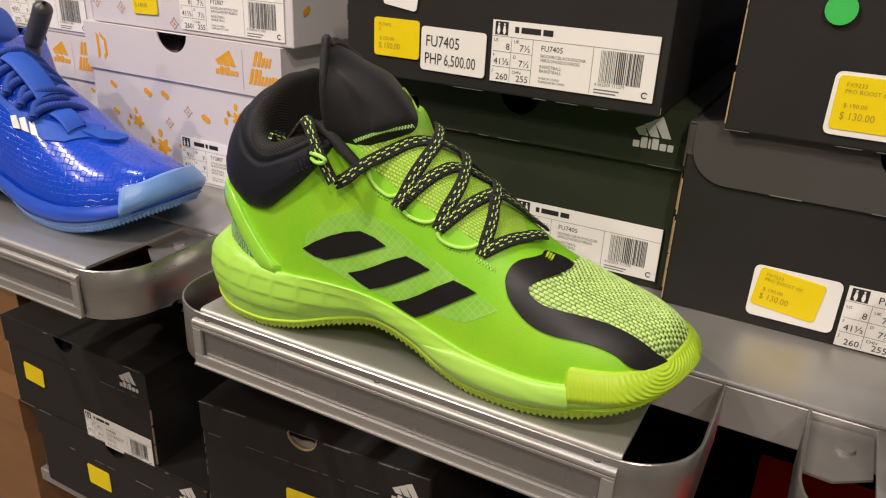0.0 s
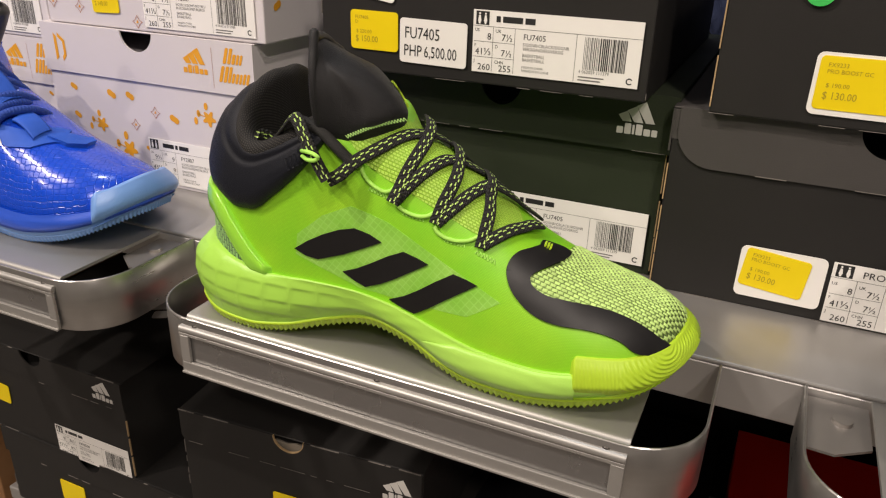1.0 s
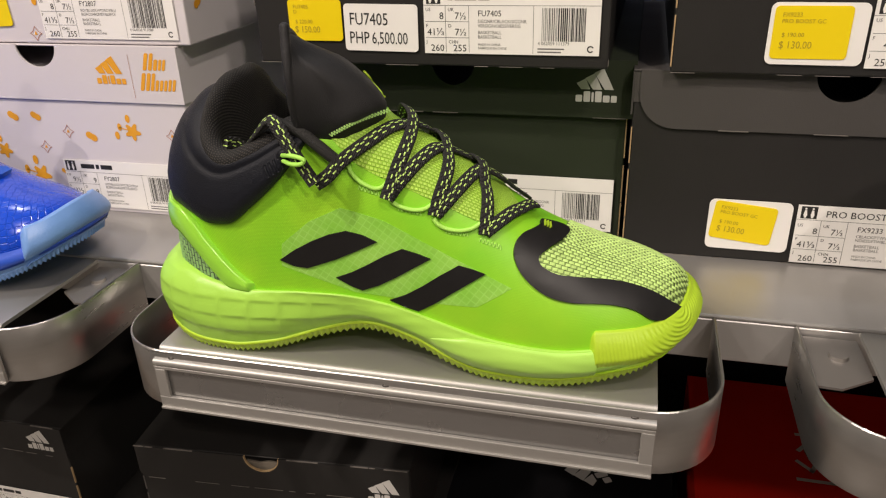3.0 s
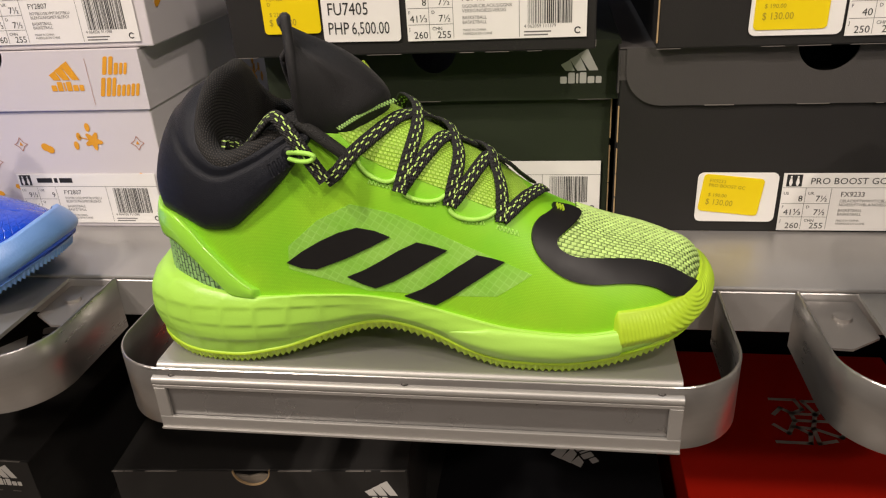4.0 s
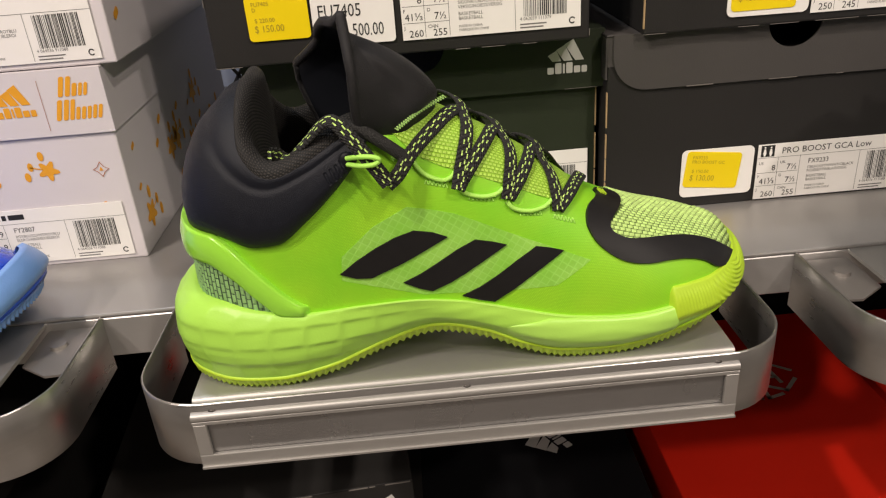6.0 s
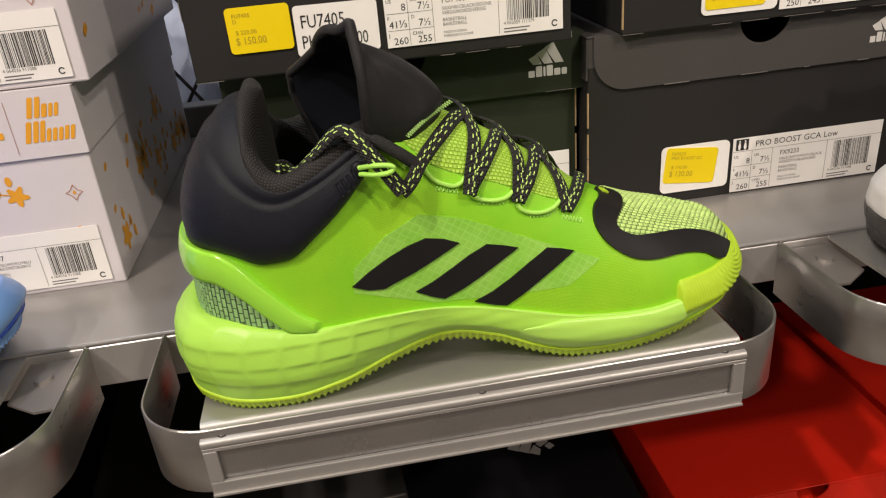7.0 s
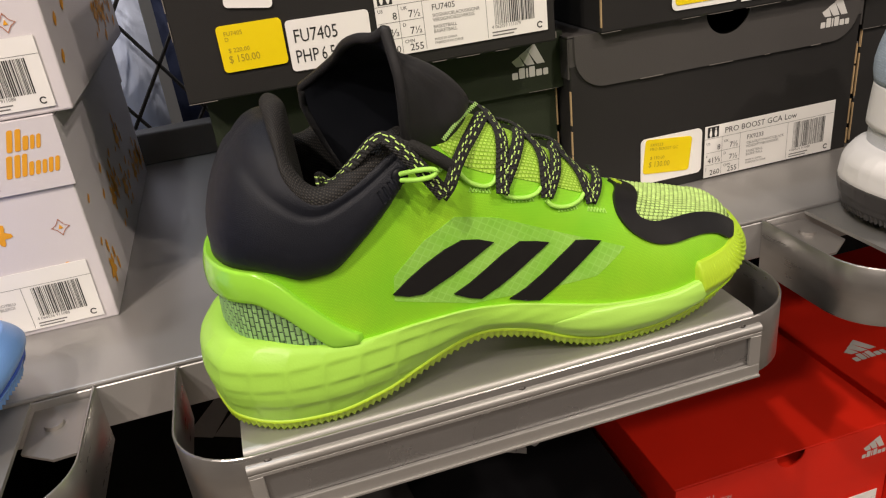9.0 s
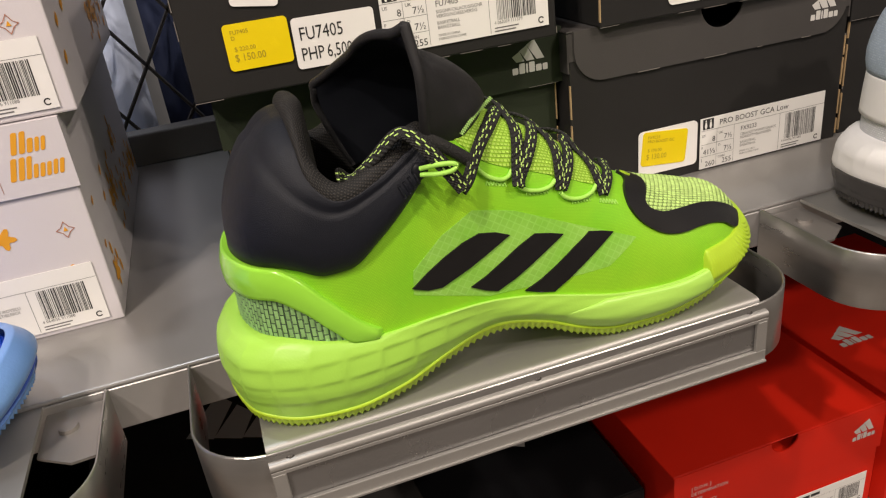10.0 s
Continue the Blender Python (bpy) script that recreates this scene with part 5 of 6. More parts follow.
def inside(poly, x, y):
    hit = False
    for k in range(len(poly)):
        (x0, y0), (x1, y1) = poly[k], poly[k - 1]
        if (y0 > y) != (y1 > y) and x < (x1 - x0) * (y - y0) / (y1 - y0) + x0:
            hit = not hit
    return hit


way = Vector(STEEP).normalized()
e2 = Vector((1, 0, 0)).cross(way)
e2 = -e2 if e2.z < 0 else e2
field = near_edge + far_edge
du, dv = 0.0031, 0.0022
warp, weft = bmesh.new(), bmesh.new()
rng = random.Random(5)
for i in range(int(0.085 / du)):
    for j in range(int(0.10 / dv)):
        x = 0.076 + (i + 0.5 * (j % 2)) * du + rng.uniform(-0.0001, 0.0001)
        w = min(p[1] for p in field) + j * dv + 0.0001 * math.sin(i)
        if not all(inside(field, x + p, w + q) for p, q in ((-0.0012, 0), (0.0018, 0), (0, 0.0012), (0, -0.0012))):
            continue
        loc, no, _, _ = SKIN.ray_cast(Vector((x, 0, 0)) + e2 * w - way * 2.0, way, 4.0)
        if loc is None:
            continue
        no = -no if no.dot(way) > 0 else no
        u = (Vector((1, 0, 0)) - no * no.x).normalized()
        v = no.cross(u)
        pillow(warp, loc + no * 0.0006, u, v, no, du * 0.86, dv * 0.86, 0.0008)
        pillow(weft, loc + no * 0.0005 + u * (du * 0.5), v, u, no, dv * 1.1, du * 0.26, 0.0005)
for bm, m in ((warp, M_STRAND), (weft, M_STRAND2)):
    bmesh.ops.recalc_face_normals(bm, faces=bm.faces)
    tagged(part("toe_strand_cloth", bm, m, shoe, "raised pale lime toe strands", True, AT), kind="stuff")
heel = bmesh.new()
for z0 in np.arange(1.0440, 1.0800, 0.0050):
    for k in range(-36, 37):
        z = z0 + (0.0025 if k % 2 else 0.0)
        av = np.array([k * 0.0086])
        x = float(x_of(av)[0])
        if x > -0.090 or z > clip_lo(x) + 0.0005 or z < sole_top(x) - 0.001:
            continue
        vv = level(av % 2, np.array([z]))
        c = upper_at(av % 2, vv)[0]
        n = normal_at(upper_at, av % 2, np.clip(vv, 0.002, 0.97))[0] * sign
        up = Vector((0, 0, 1)) - Vector(n) * float(n[2])
        pillow(heel, Vector(c + n * 0.0007), up.normalized(), Vector(n).cross(up.normalized()), Vector(n), 0.0044, 0.0020, 0.0006)
bmesh.ops.recalc_face_normals(heel, faces=heel.faces)
tagged(part("heel_strand_cloth", heel, M_STRAND3, shoe, "raised grey-green heel strands", True, AT), kind="stuff")
TH = [(-0.0262, 0.0144, 1.1343), (-0.0162, 0.0146, 1.1228), (-0.0092, 0.0155, 1.1182), (0.0004, 0.0159, 1.1136), (0.0114, 0.0162, 1.1092), (0.0238, 0.0166, 1.1038), (0.0362, 0.018, 1.0981), (0.0489, 0.0192, 1.0922), (0.0569, 0.026, 1.0926), (0.0660, 0.0465, 1.0926)]
near_edge = [across(STEEP, p) for p in TH]
far_edge = [across(STEEP, (x, 0.094 - y, z)) for x, y, z in TH[7:0:-1]] + [across(STEEP, (-0.006, 0.05, 1.141)), across(STEEP, (-0.010, 0.036, 1.141))]
patch("throat_mesh", near_edge + far_edge, STEEP, 0.0005, M_THROAT, "pale lime air mesh throat", 0.004)
# small lime strokes at the overlay's upper end
for k, (dx, dz) in enumerate(((0, 0), (0.0014, -0.0004), (0.0028, -0.0010))):
    c = across(TILTED, (0.0785 + dx, 0.0425, 1.0838 + dz))
    patch("small_mark", [(c[0], c[1]), (c[0] + 0.0007, c[1] + 0.0003), (c[0] + 0.0017, c[1] - 0.0028), (c[0] + 0.0009, c[1] - 0.0028)], TILTED, 0.0024, M_OUT, "small lime print mark")


# padded tongue
def tongue_rows(inset):
    w = np.linspace(0, 1, 34)
    N = spline([(-0.037, 0.014, 1.126), (-0.0400, 0.0055, 1.146), (-0.0400, 0.0030, 1.168), (-0.0420, 0.0085, 1.1895)], 34)
    F = spline([(-0.062, 0.090, 1.108), (-0.070, 0.093, 1.127), (-0.0755, 0.094, 1.143), (-0.0765, 0.092, 1.155)], 34)
    Q = spline([(-0.003, 0.040, 1.134), (-0.0065, 0.036, 1.146), (-0.0125, 0.035, 1.1560), (-0.022, 0.034, 1.1655), (-0.036, 0.034, 1.1750), (-0.053, 0.034, 1.1835)], 34)
    out = []
    centre = np.array([-0.062, 0.05, 0])
    for i in range(34):
        n, q, f = N[i], Q[i], F[i]
        open_ = np.linalg.norm((q - (n + f) / 2)[:2])
        k = min(1, open_ / 0.03)
        c = spline([n, n * 0.5 + q * 0.5 + np.array([0.002, -0.007, -0.001]) * k, q, q * 0.5 + f * 0.5 + np.array([0.008, 0.008, 0.002]) * k, f], 44)
        d = centre - c
        d[:, 2] = 0
        d /= np.linalg.norm(d, axis=1, keepdims=True)
        u = np.linspace(0, 1, 44)
        pillow = 0.0050 / (1 + np.exp(-(u - (0.19 + 0.10 * math.sin(math.pi * min(1, w[i] * 1.1)))) / 0.018)) / (1 + math.exp(-(w[i] - 0.17) / 0.03)) / (1 + math.exp((w[i] - 0.80) / 0.04))
        out.append(c + d * inset - d * pillow[:, None] * (inset == 0))
    return np.array(out)


TONGUE_P, TONGUE_IN = tongue_rows(0.0), tongue_rows(0.0045)


def make_tongue(parent, outer_mat, in_mat, label):
    t = sheet("tongue", TONGUE_P, outer_mat, parent, label, AT)
    sheet("tongue_lining", TONGUE_IN, in_mat, parent, "", AT)
    top = (TONGUE_P[-1] + TONGUE_IN[-1]) / 2
    near, far = (TONGUE_P[:, 0] + TONGUE_IN[:, 0]) / 2, (TONGUE_P[:, -1] + TONGUE_IN[:, -1]) / 2
    loop = np.concatenate([near[::3], top[1:-1:3], far[::-1][::3]])
    tube("tongue_binding", loop, 0.0025, outer_mat, parent, "", AT, 8, 150)


make_tongue(shoe, M_TONGUE, M_TONGUE_IN, "black padded tongue")
zig = []
S0, S1, S2 = np.array([-0.0275, 0.0125, 1.1355]), np.array([-0.016, 0.022, 1.1405]), np.array([-0.003, 0.034, 1.1435])
for k, c in enumerate(spline([S0, S1, S2], 44)):
    zig.append(c + np.array([0.0036, -0.0042, 0.0022]) + np.array([0.0005, 0, -0.0008]) * (1 if k % 2 else -1))
tube("seam_stitching", np.array(zig), 0.00026, M_STITCH, shoe, "zigzag lime seam stitching", AT, 5, 340)
arc_pts = [TONGUE_P[int(14 + 5 * math.sin(t)), int(26 + 2 * math.cos(t))] + np.array([0.0012, -0.001, 0.001]) for t in np.linspace(-1.4, 1.4, 7)]
tube("tongue_mark", np.array(arc_pts), 0.0006, M_OUT, shoe, "small curved lime mark", AT, 5, 24)


# laces
def ribbon(name, pts, wide, thick, material, parent, label="", lift=0.0, n=60, min_gap=0.0019):
    C = spline(np.array(pts, float), n)
    T = np.gradient(C, axis=0)
    T /= np.linalg.norm(T, axis=1, keepdims=True)
    Nn = []
    for c in C:
        loc, no, _, _ = SKIN.find_nearest(Vector(c))
        no = np.array(no) * (1 if (Vector(c) - Vector((c[0], 0.055, 1.06))).dot(no) > 0 else -1)
        gap = float((Vector(c) - loc).dot(Vector(no)))
        c += no * max(0.0, min_gap - gap)
        Nn.append(no)
    for _ in range(3):
        C[1:-1] = (C[:-2] + 2 * C[1:-1] + C[2:]) / 4
    Nn = np.array(Nn)
    for _ in range(6):
        Nn[1:-1] = (Nn[:-2] + Nn[1:-1] + Nn[2:]) / 3
    W = np.cross(T, Nn)
    W /= np.linalg.norm(W, axis=1, keepdims=True)
    Nn = np.cross(W, T)
    m = 14
    th = np.linspace(0, 2 * np.pi, m, endpoint=False)
    cw, ch = np.sign(np.cos(th)) * np.abs(np.cos(th)) ** 0.7 * wide / 2, np.sign(np.sin(th)) * np.abs(np.sin(th)) ** 0.8 * thick / 2
    P = C[:, None] + lift * Nn[:, None] + cw[None, :, None] * W[:, None] + ch[None, :, None] * Nn[:, None]
    L = np.concatenate([[0], np.cumsum(np.linalg.norm(np.diff(C, axis=0), axis=1))])
    uv = np.stack([np.repeat(L[:, None], m, 1), np.repeat((0.5 + cw / wide)[None], n, 0)], 2)
    return sheet(name, P, material, parent, label, AT, closed_j=True, caps=True, uv=uv)


SPANS = (
    [(-0.082, 0.0215, 1.1225), (-0.076, 0.0155, 1.1265), (-0.066, 0.0090, 1.1355), (-0.056, 0.0050, 1.1450), (-0.0505, 0.0025, 1.1450), (-0.0440, -0.0015, 1.1380), (-0.0360, -0.0035, 1.1265), (-0.0295, -0.0035, 1.1160)],
    [(-0.0300, -0.0020, 1.1150), (-0.0245, 0.0020, 1.1185), (-0.0180, 0.0090, 1.1255), (-0.0060, 0.0230, 1.1330), (0.0060, 0.0385, 1.1365), (0.0160, 0.0560, 1.1280), (0.0260, 0.0780, 1.1050)],
    [(-0.0100, 0.0800, 1.1250), (-0.0010, 0.0620, 1.1390), (0.0090, 0.0440, 1.1375), (0.0085, 0.0290, 1.1270), (0.0060, 0.0170, 1.1160), (0.0030, 0.0090, 1.1050)],
    [(0.0030, 0.0105, 1.1050), (0.0090, 0.0180, 1.1125), (0.0170, 0.0300, 1.1200), (0.0260, 0.0425, 1.1235), (0.0370, 0.0590, 1.1110), (0.0480, 0.0780, 1.0900)],
    [(0.0080, 0.0800, 1.1120), (0.0170, 0.0610, 1.1260), (0.0270, 0.0450, 1.1245), (0.0280, 0.0310, 1.1125), (0.0270, 0.0240, 1.1040), (0.0262, 0.0178, 1.0945)],
    [(0.0262, 0.0195, 1.0945), (0.0320, 0.0260, 1.1010), (0.0390, 0.0350, 1.1075), (0.0460, 0.0440, 1.1120), (0.0560, 0.0600, 1.1000), (0.0640, 0.0770, 1.0820)],
    [(0.0280, 0.0800, 1.0980), (0.0370, 0.0620, 1.1120), (0.0465, 0.0460, 1.1130), (0.0490, 0.0340, 1.1025), (0.0505, 0.0260, 1.0935), (0.0515, 0.0200, 1.0840)],
    [(0.0510, 0.0210, 1.0845), (0.0580, 0.0280, 1.0885), (0.0650, 0.0370, 1.0915), (0.0700, 0.0460, 1.0920), (0.0730, 0.0560, 1.0890)])
for pts in SPANS:
    ribbon("lace", pts, 0.0072, 0.0021, M_LACE, shoe, "flat black lace flecked with lime")
tube("black_lace_end", np.array([(-0.0520, 0.0095, 1.1425), (-0.040, 0.0085, 1.1385), (-0.029, 0.0075, 1.1310), (-0.0205, 0.0085, 1.1235)]), 0.0031, M_BLACKCORD, shoe, "round black lace", AT, 10, 40)


def on_side(x, z, lift):
    loc, no, _, _ = SKIN.ray_cast(Vector((x, -0.2, z)), Vector((0, 1, 0)), 1)
    no = no if no.y < 0 else -no
    return np.array(loc + no * lift)


tube("lace_loop", np.array([(-0.0475, 0.0010, 1.1285), (-0.0410, -0.0045, 1.1305), (-0.0350, -0.0065, 1.1305), (-0.0325, -0.0065, 1.1290), (-0.0350, -0.0065, 1.1270), (-0.0410, -0.0040, 1.1260), (-0.0475, 0.0012, 1.1255)]), 0.00115, M_CORD, shoe, "lime cord lace loop", AT, 8, 60)
bm = bmesh.new()
bmesh.ops.create_uvsphere(bm, u_segments=14, v_segments=8, radius=0.0042, matrix=Matrix.Translation((-0.0475, 0.0025, 1.127)) @ Matrix.Diagonal((1, 0.45, 1, 1)))
part("lace_hole", bm, M_TONGUE_IN, shoe, "", True, AT)
LOOPS = ([(-0.0275, 1.1230), (-0.0230, 1.1245), (-0.0185, 1.1225), (-0.0165, 1.1175), (-0.0120, 1.1125), (-0.0050, 1.1090), (-0.0005, 1.1095), (0.0020, 1.1120)],
         [(0.0030, 1.1060), (0.0050, 1.1025), (0.0095, 1.1000), (0.0160, 1.0985), (0.0215, 1.0990), (0.0250, 1.1010)],
         [(0.0265, 1.0945), (0.0290, 1.0915), (0.0335, 1.0893), (0.0395, 1.0882), (0.0455, 1.0888), (0.0500, 1.0910)])
for pts in LOOPS:
    tube("lace_loop", np.array([on_side(x, z, 0.0013) for x, z in pts]), 0.00115, M_CORD, shoe, "lime cord lace loop", AT, 8, 60)
for x0, z0, x1, z1 in ((-0.0130, 1.1095, -0.0020, 1.1060), (0.0080, 1.0990, 0.0200, 1.0970), (0.0330, 1.0882, 0.0440, 1.0865), (0.0500, 1.0840, 0.0610, 1.0800)):
    zz = []
    for k in range(13):
        f = k / 12
        zz.append(on_side(x0 + (x1 - x0) * f, z0 + (z1 - z0) * f + (0.0008 if k % 2 else -0.0012), 0.0003))
    tube("bar_stitching", np.array(zz), 0.00034, M_CORD, shoe, "lime bar stitching", AT, 5, 130)

# ---- blue shoe on the next bracket ----
def snake(name, colour):
    m = mat(name, colour, 0.22, vary=0.12, scale=30, coat=0.35)
    nt = m.node_tree
    b = nt.nodes["Principled BSDF"]
    tc = nt.nodes.new("ShaderNodeTexCoord")
    vo = nt.nodes.new("ShaderNodeTexVoronoi")
    vo.feature = "DISTANCE_TO_EDGE"
    vo.inputs["Scale"].default_value, vo.inputs["Randomness"].default_value = 215, 0.35
    nt.links.new(tc.outputs["UV"], vo.inputs["Vector"])
    lim = uv_math(nt, "MINIMUM", vo.outputs["Distance"], 0.09)
    bp = nt.nodes.new("ShaderNodeBump")
    bp.inputs["Strength"].default_value, bp.inputs["Distance"].default_value = 0.6, 0.006
    nt.links.new(lim, bp.inputs["Height"])
    nt.links.new(bp.outputs[0], b.inputs["Normal"])
    return m


M_SNAKE = snake("royal_blue_snakeskin", (0.005, 0.064, 0.62))
M_ROYAL = mat("royal_blue_cloth", (0.010, 0.085, 0.52), 0.6, vary=0.1, bump=0.3, bump_scale=2200)
M_ROYALMID = mat("royal_blue_foam", (0.022, 0.085, 0.55), 0.45, vary=0.1, scale=30, bump=0.1)
M_ICE = mat("ice_blue_rubber", (0.17, 0.33, 0.70), 0.36, vary=0.08, scale=50, bump=0.15, bump_scale=600)
M_BLUELACE = fleck_lace("blue_rope_lace", (0.010, 0.050, 0.32), (0.05, 0.16, 0.62))
M_WHITE = mat("white_film", (0.78, 0.78, 0.78), 0.4, vary=0.03)
BLUE_AT = (AT[0] - 0.418, AT[1] + 0.028, AT[2])
blue = thing("blue_basketball_shoe", BLUE_AT, "royal blue snakeskin basketball shoe with ice blue sole", "shoe")
sheet("upper", np.concatenate([G, G[:1]], 0), M_SNAKE, blue, "glossy royal blue snakeskin upper", AT)
MID2 = MIDSOLE_P[:, ::3].copy()
sheet("midsole", MID2, M_ROYALMID, blue, "royal blue foam midsole", AT)
low = MIDSOLE_P[:, :17].copy()
grow = np.concatenate([low[:, :, :2] - np.array([0.0, 0.056]), low[:, :, 2:] * 0], 2)
low[:, :, :2] += grow[:, :, :2] / np.linalg.norm(grow, axis=2, keepdims=True) * 0.0012
low[:, -1, :2] -= grow[:, -1, :2] / np.linalg.norm(grow[:, -1], axis=1, keepdims=True) * 0.003
sheet("outsole_wrap", low[:, :10], M_ICE, blue, "ice blue rubber sole wrap", AT)
sheet("outsole", OUTSOLE_P, M_ICE, blue, "ice blue rubber outsole", AT)
tall = BUMPER_P.copy()
for _ in range(60):
    tall[1:-1] = (tall[:-2] + tall[1:-1] + tall[2:]) / 3
tall = tall[::2]
tall = tall[tall[:, 20, 0] > 0.146]
step = np.minimum(np.arange(len(tall)), np.arange(len(tall))[::-1]) / 9
corner = np.where(step < 1, np.sqrt(np.clip(1 - (1 - step) ** 2, 0, 1)), 1.0)[:, None]
for _ in range(20):
    tall[:, 3:-4] = (tall[:, 2:-5] + tall[:, 3:-4] + tall[:, 4:-3]) / 3
tall[:, :, 2] = 1.006 + (tall[:, :, 2] - 1.006) * (0.92 + 0.30 * corner)
tall[:, :, 2] -= 0.0014
tall[:, :, 0] += 0.0014 - 0.003 * (1 - corner)
tall[:, :, 1] += (0.0035 * (1 - corner) - 0.0006) * np.sign(0.06 - tall[:, :, 1])
sheet("toe_bumper", tall, M_ICE, blue, "ice blue rubber toe bumper", AT)
sheet("collar", CG, M_ROYAL, blue, "royal blue ankle collar", AT)
sheet("collar_lining", LINING_P, M_ROYAL, blue, "", AT)
make_tongue(blue, M_ROYAL, M_ROYAL, "royal blue tongue")
patch("side_overlay", [(0.0000, 1.0100), (0.0258, 0.9893), (0.0446, 0.978), (0.0600, 0.9715), (0.0707, 0.9692), (0.0848, 0.9717), (0.0926, 0.980), (0.102, 0.982), (0.0960, 0.990), (0.0880, 0.9930), (0.0793, 0.9925), (0.0765, 0.9885), (0.0721, 0.9842), (0.0565, 0.9846), (0.0359, 0.990), (0.0249, 0.9960), (0.004, 1.018)], TILTED, 0.0014, M_ROYAL, "matte blue lace overlay", 0.004, parent=blue)
for outline in ([(0.0372, 0.9816), (0.0418, 0.9831), (0.0489, 0.9733), (0.0419, 0.9729)], [(0.0451, 0.9813), (0.0494, 0.9831), (0.0579, 0.9719), (0.0506, 0.9729)], [(0.0541, 0.9802), (0.0570, 0.9815), (0.0660, 0.9707), (0.0597, 0.971)]):
    patch("side_stripe", outline, TILTED, 0.0021, M_WHITE, "short white stripe", parent=blue)
for k in range(5):
    x = 0.004 + k * 0.0135
    crest = np.array([x + 0.006, 0.045, float(np.interp(x + 0.006, [-0.010, 0.012, 0.040, 0.068], [1.1415, 1.130, 1.1115, 1.0905]))])
    left, right = on_side(x - 0.004, crest[2] - 0.013 + 0.0017 * k, 0.003), np.array([x - 0.004, 0.082, crest[2] - 0.024])
    mid1 = (left + crest) / 2 + np.array([0, -0.003, 0.006])
    mid2 = (right + crest) / 2 + np.array([0, 0.003, 0.006])
    tube("rope_lace", np.array([left, mid1, crest + np.array([0, 0, 0.004]), mid2, right]), 0.0034, M_BLUELACE, blue, "thick blue rope lace", AT, 10, 50)
    if k:
        tube("rope_lace", np.array([left + np.array([0.004, 0.002, 0.002]), mid1 + np.array([-0.006, 0, 0.003]), crest + np.array([-0.011, 0.004, 0.0075]), mid2 + np.array([-0.014, 0, 0.004])]), 0.0034, M_BLUELACE, blue, "thick blue rope lace", AT, 10, 50)
for x0, x1, y0, y1, base, lift in ((0.014, 0.054, 0.028, 0.048, 0.0045, 0.0070), (0.064, 0.084, 0.029, 0.046, 0.0025, 0.0050)):
    n, m = 12, 24
    Pg = np.zeros((n, m, 3))
    for j, x in enumerate(np.linspace(x0, x1, m)):
        ray = [SKIN.ray_cast(Vector((x, y, 1.4)), Vector((0, 0, -1)), 1)[0] for y in np.linspace(y0, y1, n)]
        for i, y in enumerate(np.linspace(y0, y1, n)):
            Pg[i, j] = (x, y, ray[i].z + base + lift * math.sin(math.pi * (0.05 + 0.9 * j / (m - 1))) ** 0.7)
    both = np.concatenate([Pg, (Pg - np.array([0, 0, 0.0022]))[::-1]], 0)
    sheet("lace_strap", both, M_ROYAL, blue, "matte blue lace keeper strap", AT, closed_i=True)
c = across(TILTED, (0.0960, 0.0480, 1.0765))
patch("tongue_tab", [(c[0] - 0.008, c[1] + 0.004), (c[0] + 0.006, c[1] + 0.003), (c[0] + 0.010, c[1] - 0.002), (c[0] + 0.004, c[1] - 0.005), (c[0] - 0.010, c[1] - 0.002)], TILTED, 0.0034, M_ROYAL, "small matte blue pull tab", parent=blue)
for (u0, w0), (u1, w1) in (((8, 26), (13, 17)), ((13, 17), (12, 10)), ((12, 27), (17, 18)), ((17, 18), (15, 11)), ((8, 26), (12, 30))):
    p0, p1 = TONGUE_P[w0, u0], TONGUE_P[w1, u1]
    tube("tongue_mark", np.array([p0, (p0 + p1) / 2, p1]) + np.array([0.0015, -0.0015, 0.001]), 0.0014, M_WHITE, blue, "pale grey angular mark", AT, 6, 12)

# grey security tag clipped to the blue shoe
M_TAG = mat("grey_plastic", (0.055, 0.055, 0.055), 0.4, vary=0.1, bump=0.1)
tag_at = (-0.418, 0.095, 1.1405)
tag = thing("security_tag", tag_at, "dark grey plastic security tag on the blue shoe", "security tag")
tube("pin_housing", np.array([(0, 0, -0.014), (0.002, 0, -0.002), (0.0165, 0.0, 0.018), (0.0255, 0.0, 0.032)]), 0.0078, M_TAG, tag, "", None, 16, 40, ((0, 0.06, 0.3, 0.36, 0.9, 0.97, 1), (0.5, 0.75, 0.8, 1, 1, 0.8, 0.3)))
tube("cable", np.array([(0, 0, -0.012), (-0.004, -0.004, -0.022), (0.004, -0.012, -0.030), (0.012, -0.02, -0.034)]), 0.0012, M_TAG, tag, "", None, 6, 20)

# ---- white shoe on the far bracket ----
M_WHITEFOAM = mat("white_foam", (0.76, 0.75, 0.74), 0.45, vary=0.03, scale=40, bump=0.08)
M_WHITEKNIT = woven("white_knit", (0.72, 0.73, 0.75), (0.5, 0.52, 0.55), 0.0014, 0.6, 0.4, 0.3)
M_SMOKE = mat("smoke_rubber", (0.055, 0.052, 0.052), 0.35, vary=0.15, scale=60)
M_PALEBLUE = woven("pale_blue_knit", (0.42, 0.50, 0.60), (0.32, 0.40, 0.50), 0.0015, 0.6, 0.4, 0.3)
WHITE_AT = (AT[0] + 0.425, AT[1] + 0.000, AT[2])
white = thing("white_basketball_shoe", WHITE_AT, "white basketball shoe with faceted white sole and black heel", "shoe")
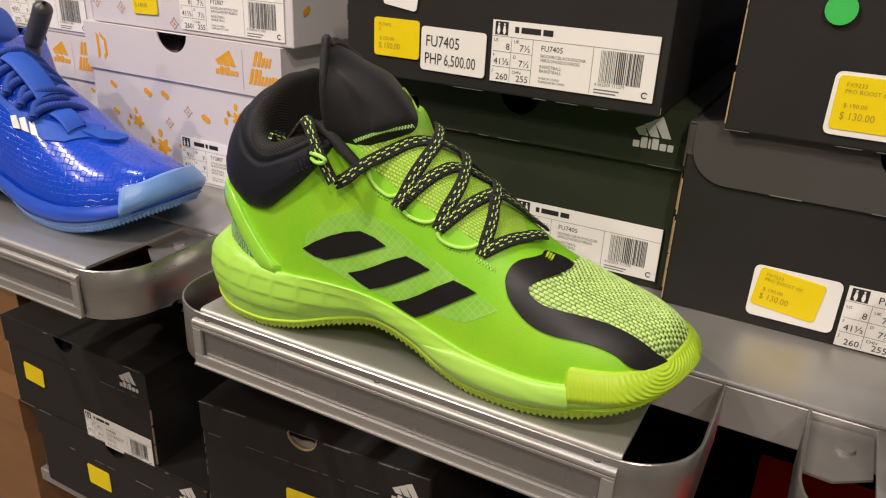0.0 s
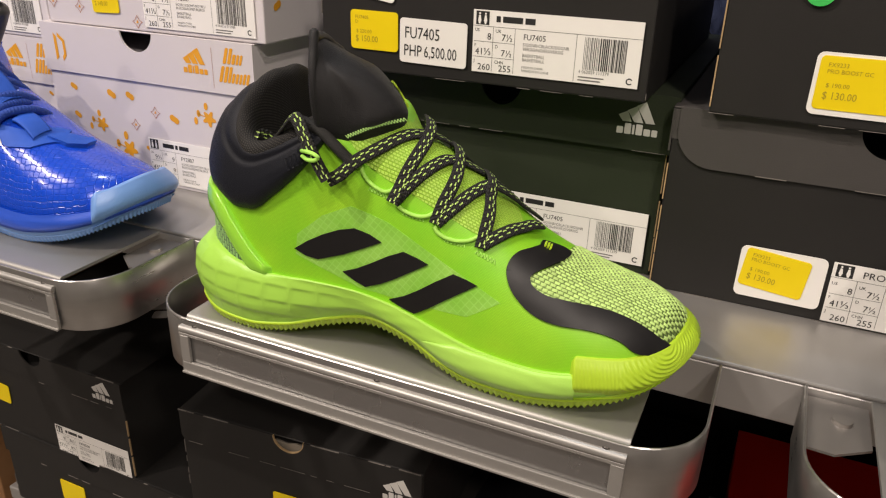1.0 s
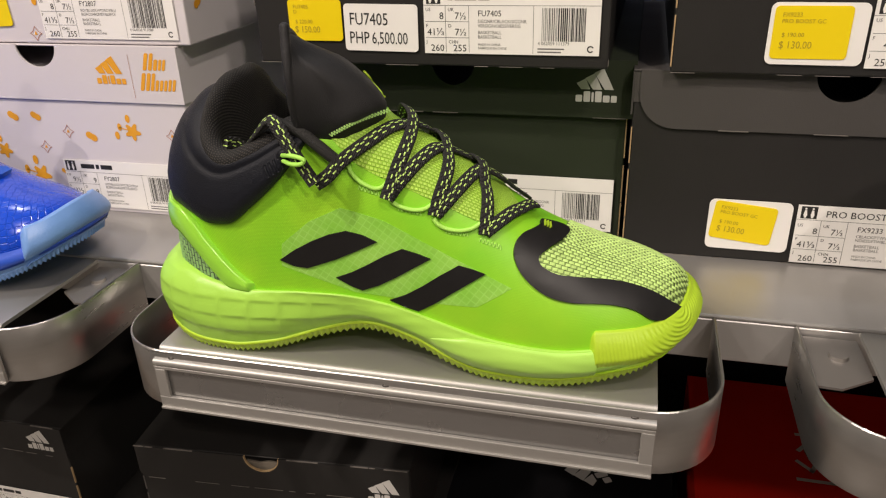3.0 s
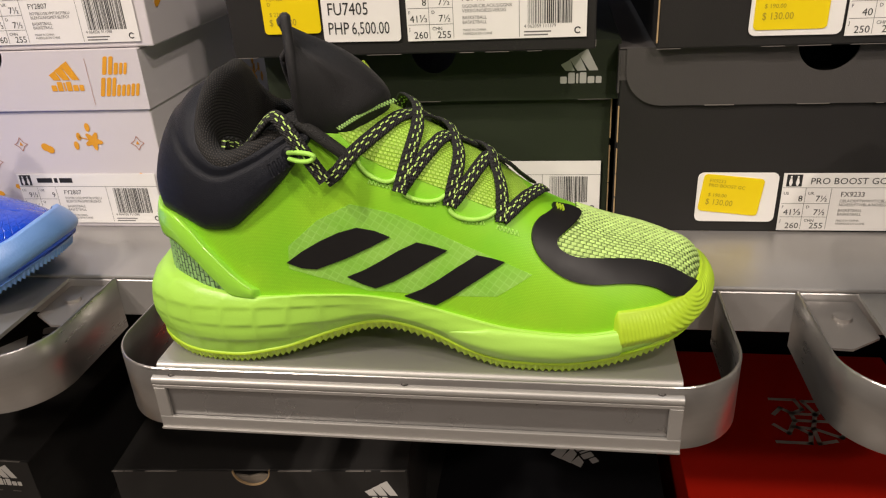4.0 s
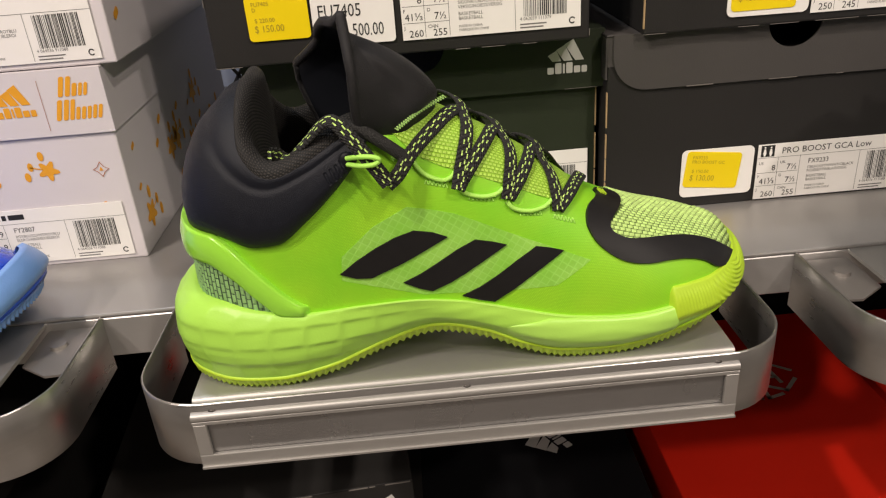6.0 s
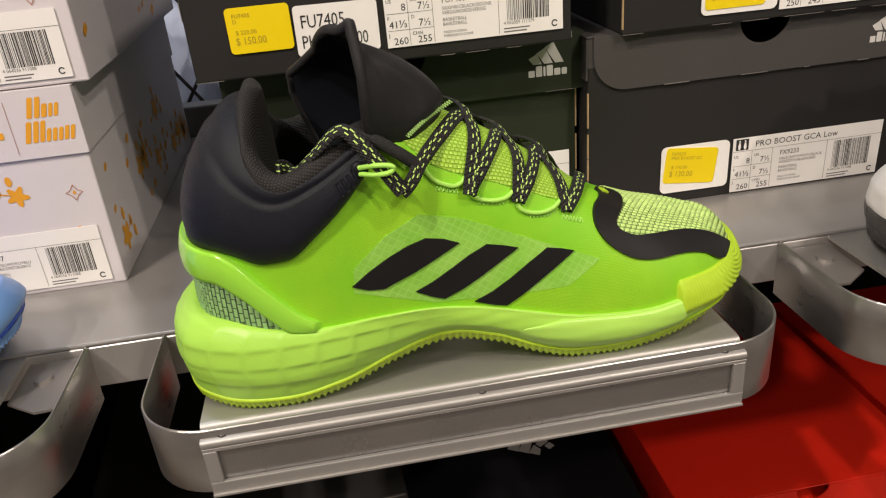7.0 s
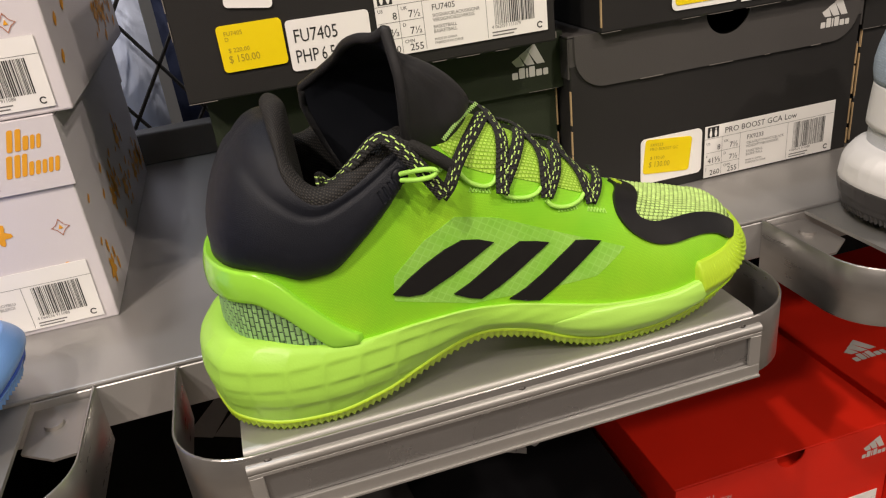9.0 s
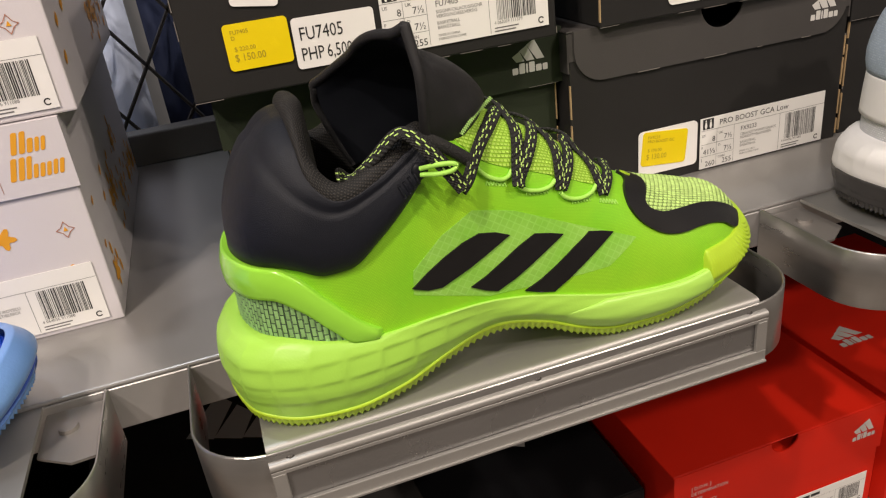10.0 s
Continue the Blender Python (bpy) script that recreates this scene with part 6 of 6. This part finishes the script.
sheet("upper", np.concatenate([G, G[:1]], 0), M_WHITEKNIT, white, "white knit upper", AT)
sheet("midsole", MIDSOLE_P[:, ::2], M_WHITEFOAM, white, "faceted white foam midsole", AT)
sheet("sole_wrap", low, M_SMOKE, white, "smoky grey rubber sole wrap", AT)
sheet("outsole", OUTSOLE_P, M_SMOKE, white, "smoky grey outsole", AT)
sheet("toe_bumper", BUMPER_P[::2], M_WHITEFOAM, white, "", AT)
sheet("collar", CG, M_PALEBLUE, white, "pale blue knit ankle collar", AT)
sheet("collar_lining", LINING_P, M_PALEBLUE, white, "", AT)
make_tongue(white, M_PALEBLUE, M_PALEBLUE, "pale blue tongue")
h0, h1 = a_at(-0.1385), a_at(-0.088)


def oval(a):
    return 0.0225 * np.sqrt(np.clip(1 - ((np.asarray(a) - (h0 + h1) / 2) / ((h1 - h0) / 2)) ** 2, 0, 1)) + 0.0003


band("heel_panel", h0, h1, lambda a: 1.078 - oval(a), lambda a: 1.078 + oval(a), 0.0042, M_LINING, "ribbed black heel panel", relief=lambda a, f: 0.0006 * np.sin(a * 500), parent=white)
band("heel_rim", -a_at(-0.09), a_at(-0.09), lambda a: clip_lo(x_of(a)) - 0.010, lambda a: clip_hi(x_of(a)) + 0.002, 0.0022, M_WHITEFOAM, "white heel rim", parent=white)

# embossed ridges beside the lace hole
CF = [(i * 27 + j, (i + 1) * 27 + j, (i + 1) * 27 + j + 1, i * 27 + j + 1) for i in range(169) for j in range(26)]
COLLAR_SKIN = BVHTree.FromPolygons([tuple(q) for q in CG.reshape(-1, 3)], CF)
for k in range(4):
    pts = []
    for f in (0, 0.5, 1):
        loc, no, _, _ = COLLAR_SKIN.ray_cast(Vector((-0.0585 + 0.0026 * k + 0.0022 * f, -0.2, 1.1225 - 0.0062 * f + 0.0016 * k)), Vector((0, 1, 0)), 1)
        if loc:
            pts.append(np.array(loc))
    if len(pts) == 3:
        tube("collar_ridge", np.array(pts), 0.0008, M_COLLAR, shoe, "", AT, 6, 10)
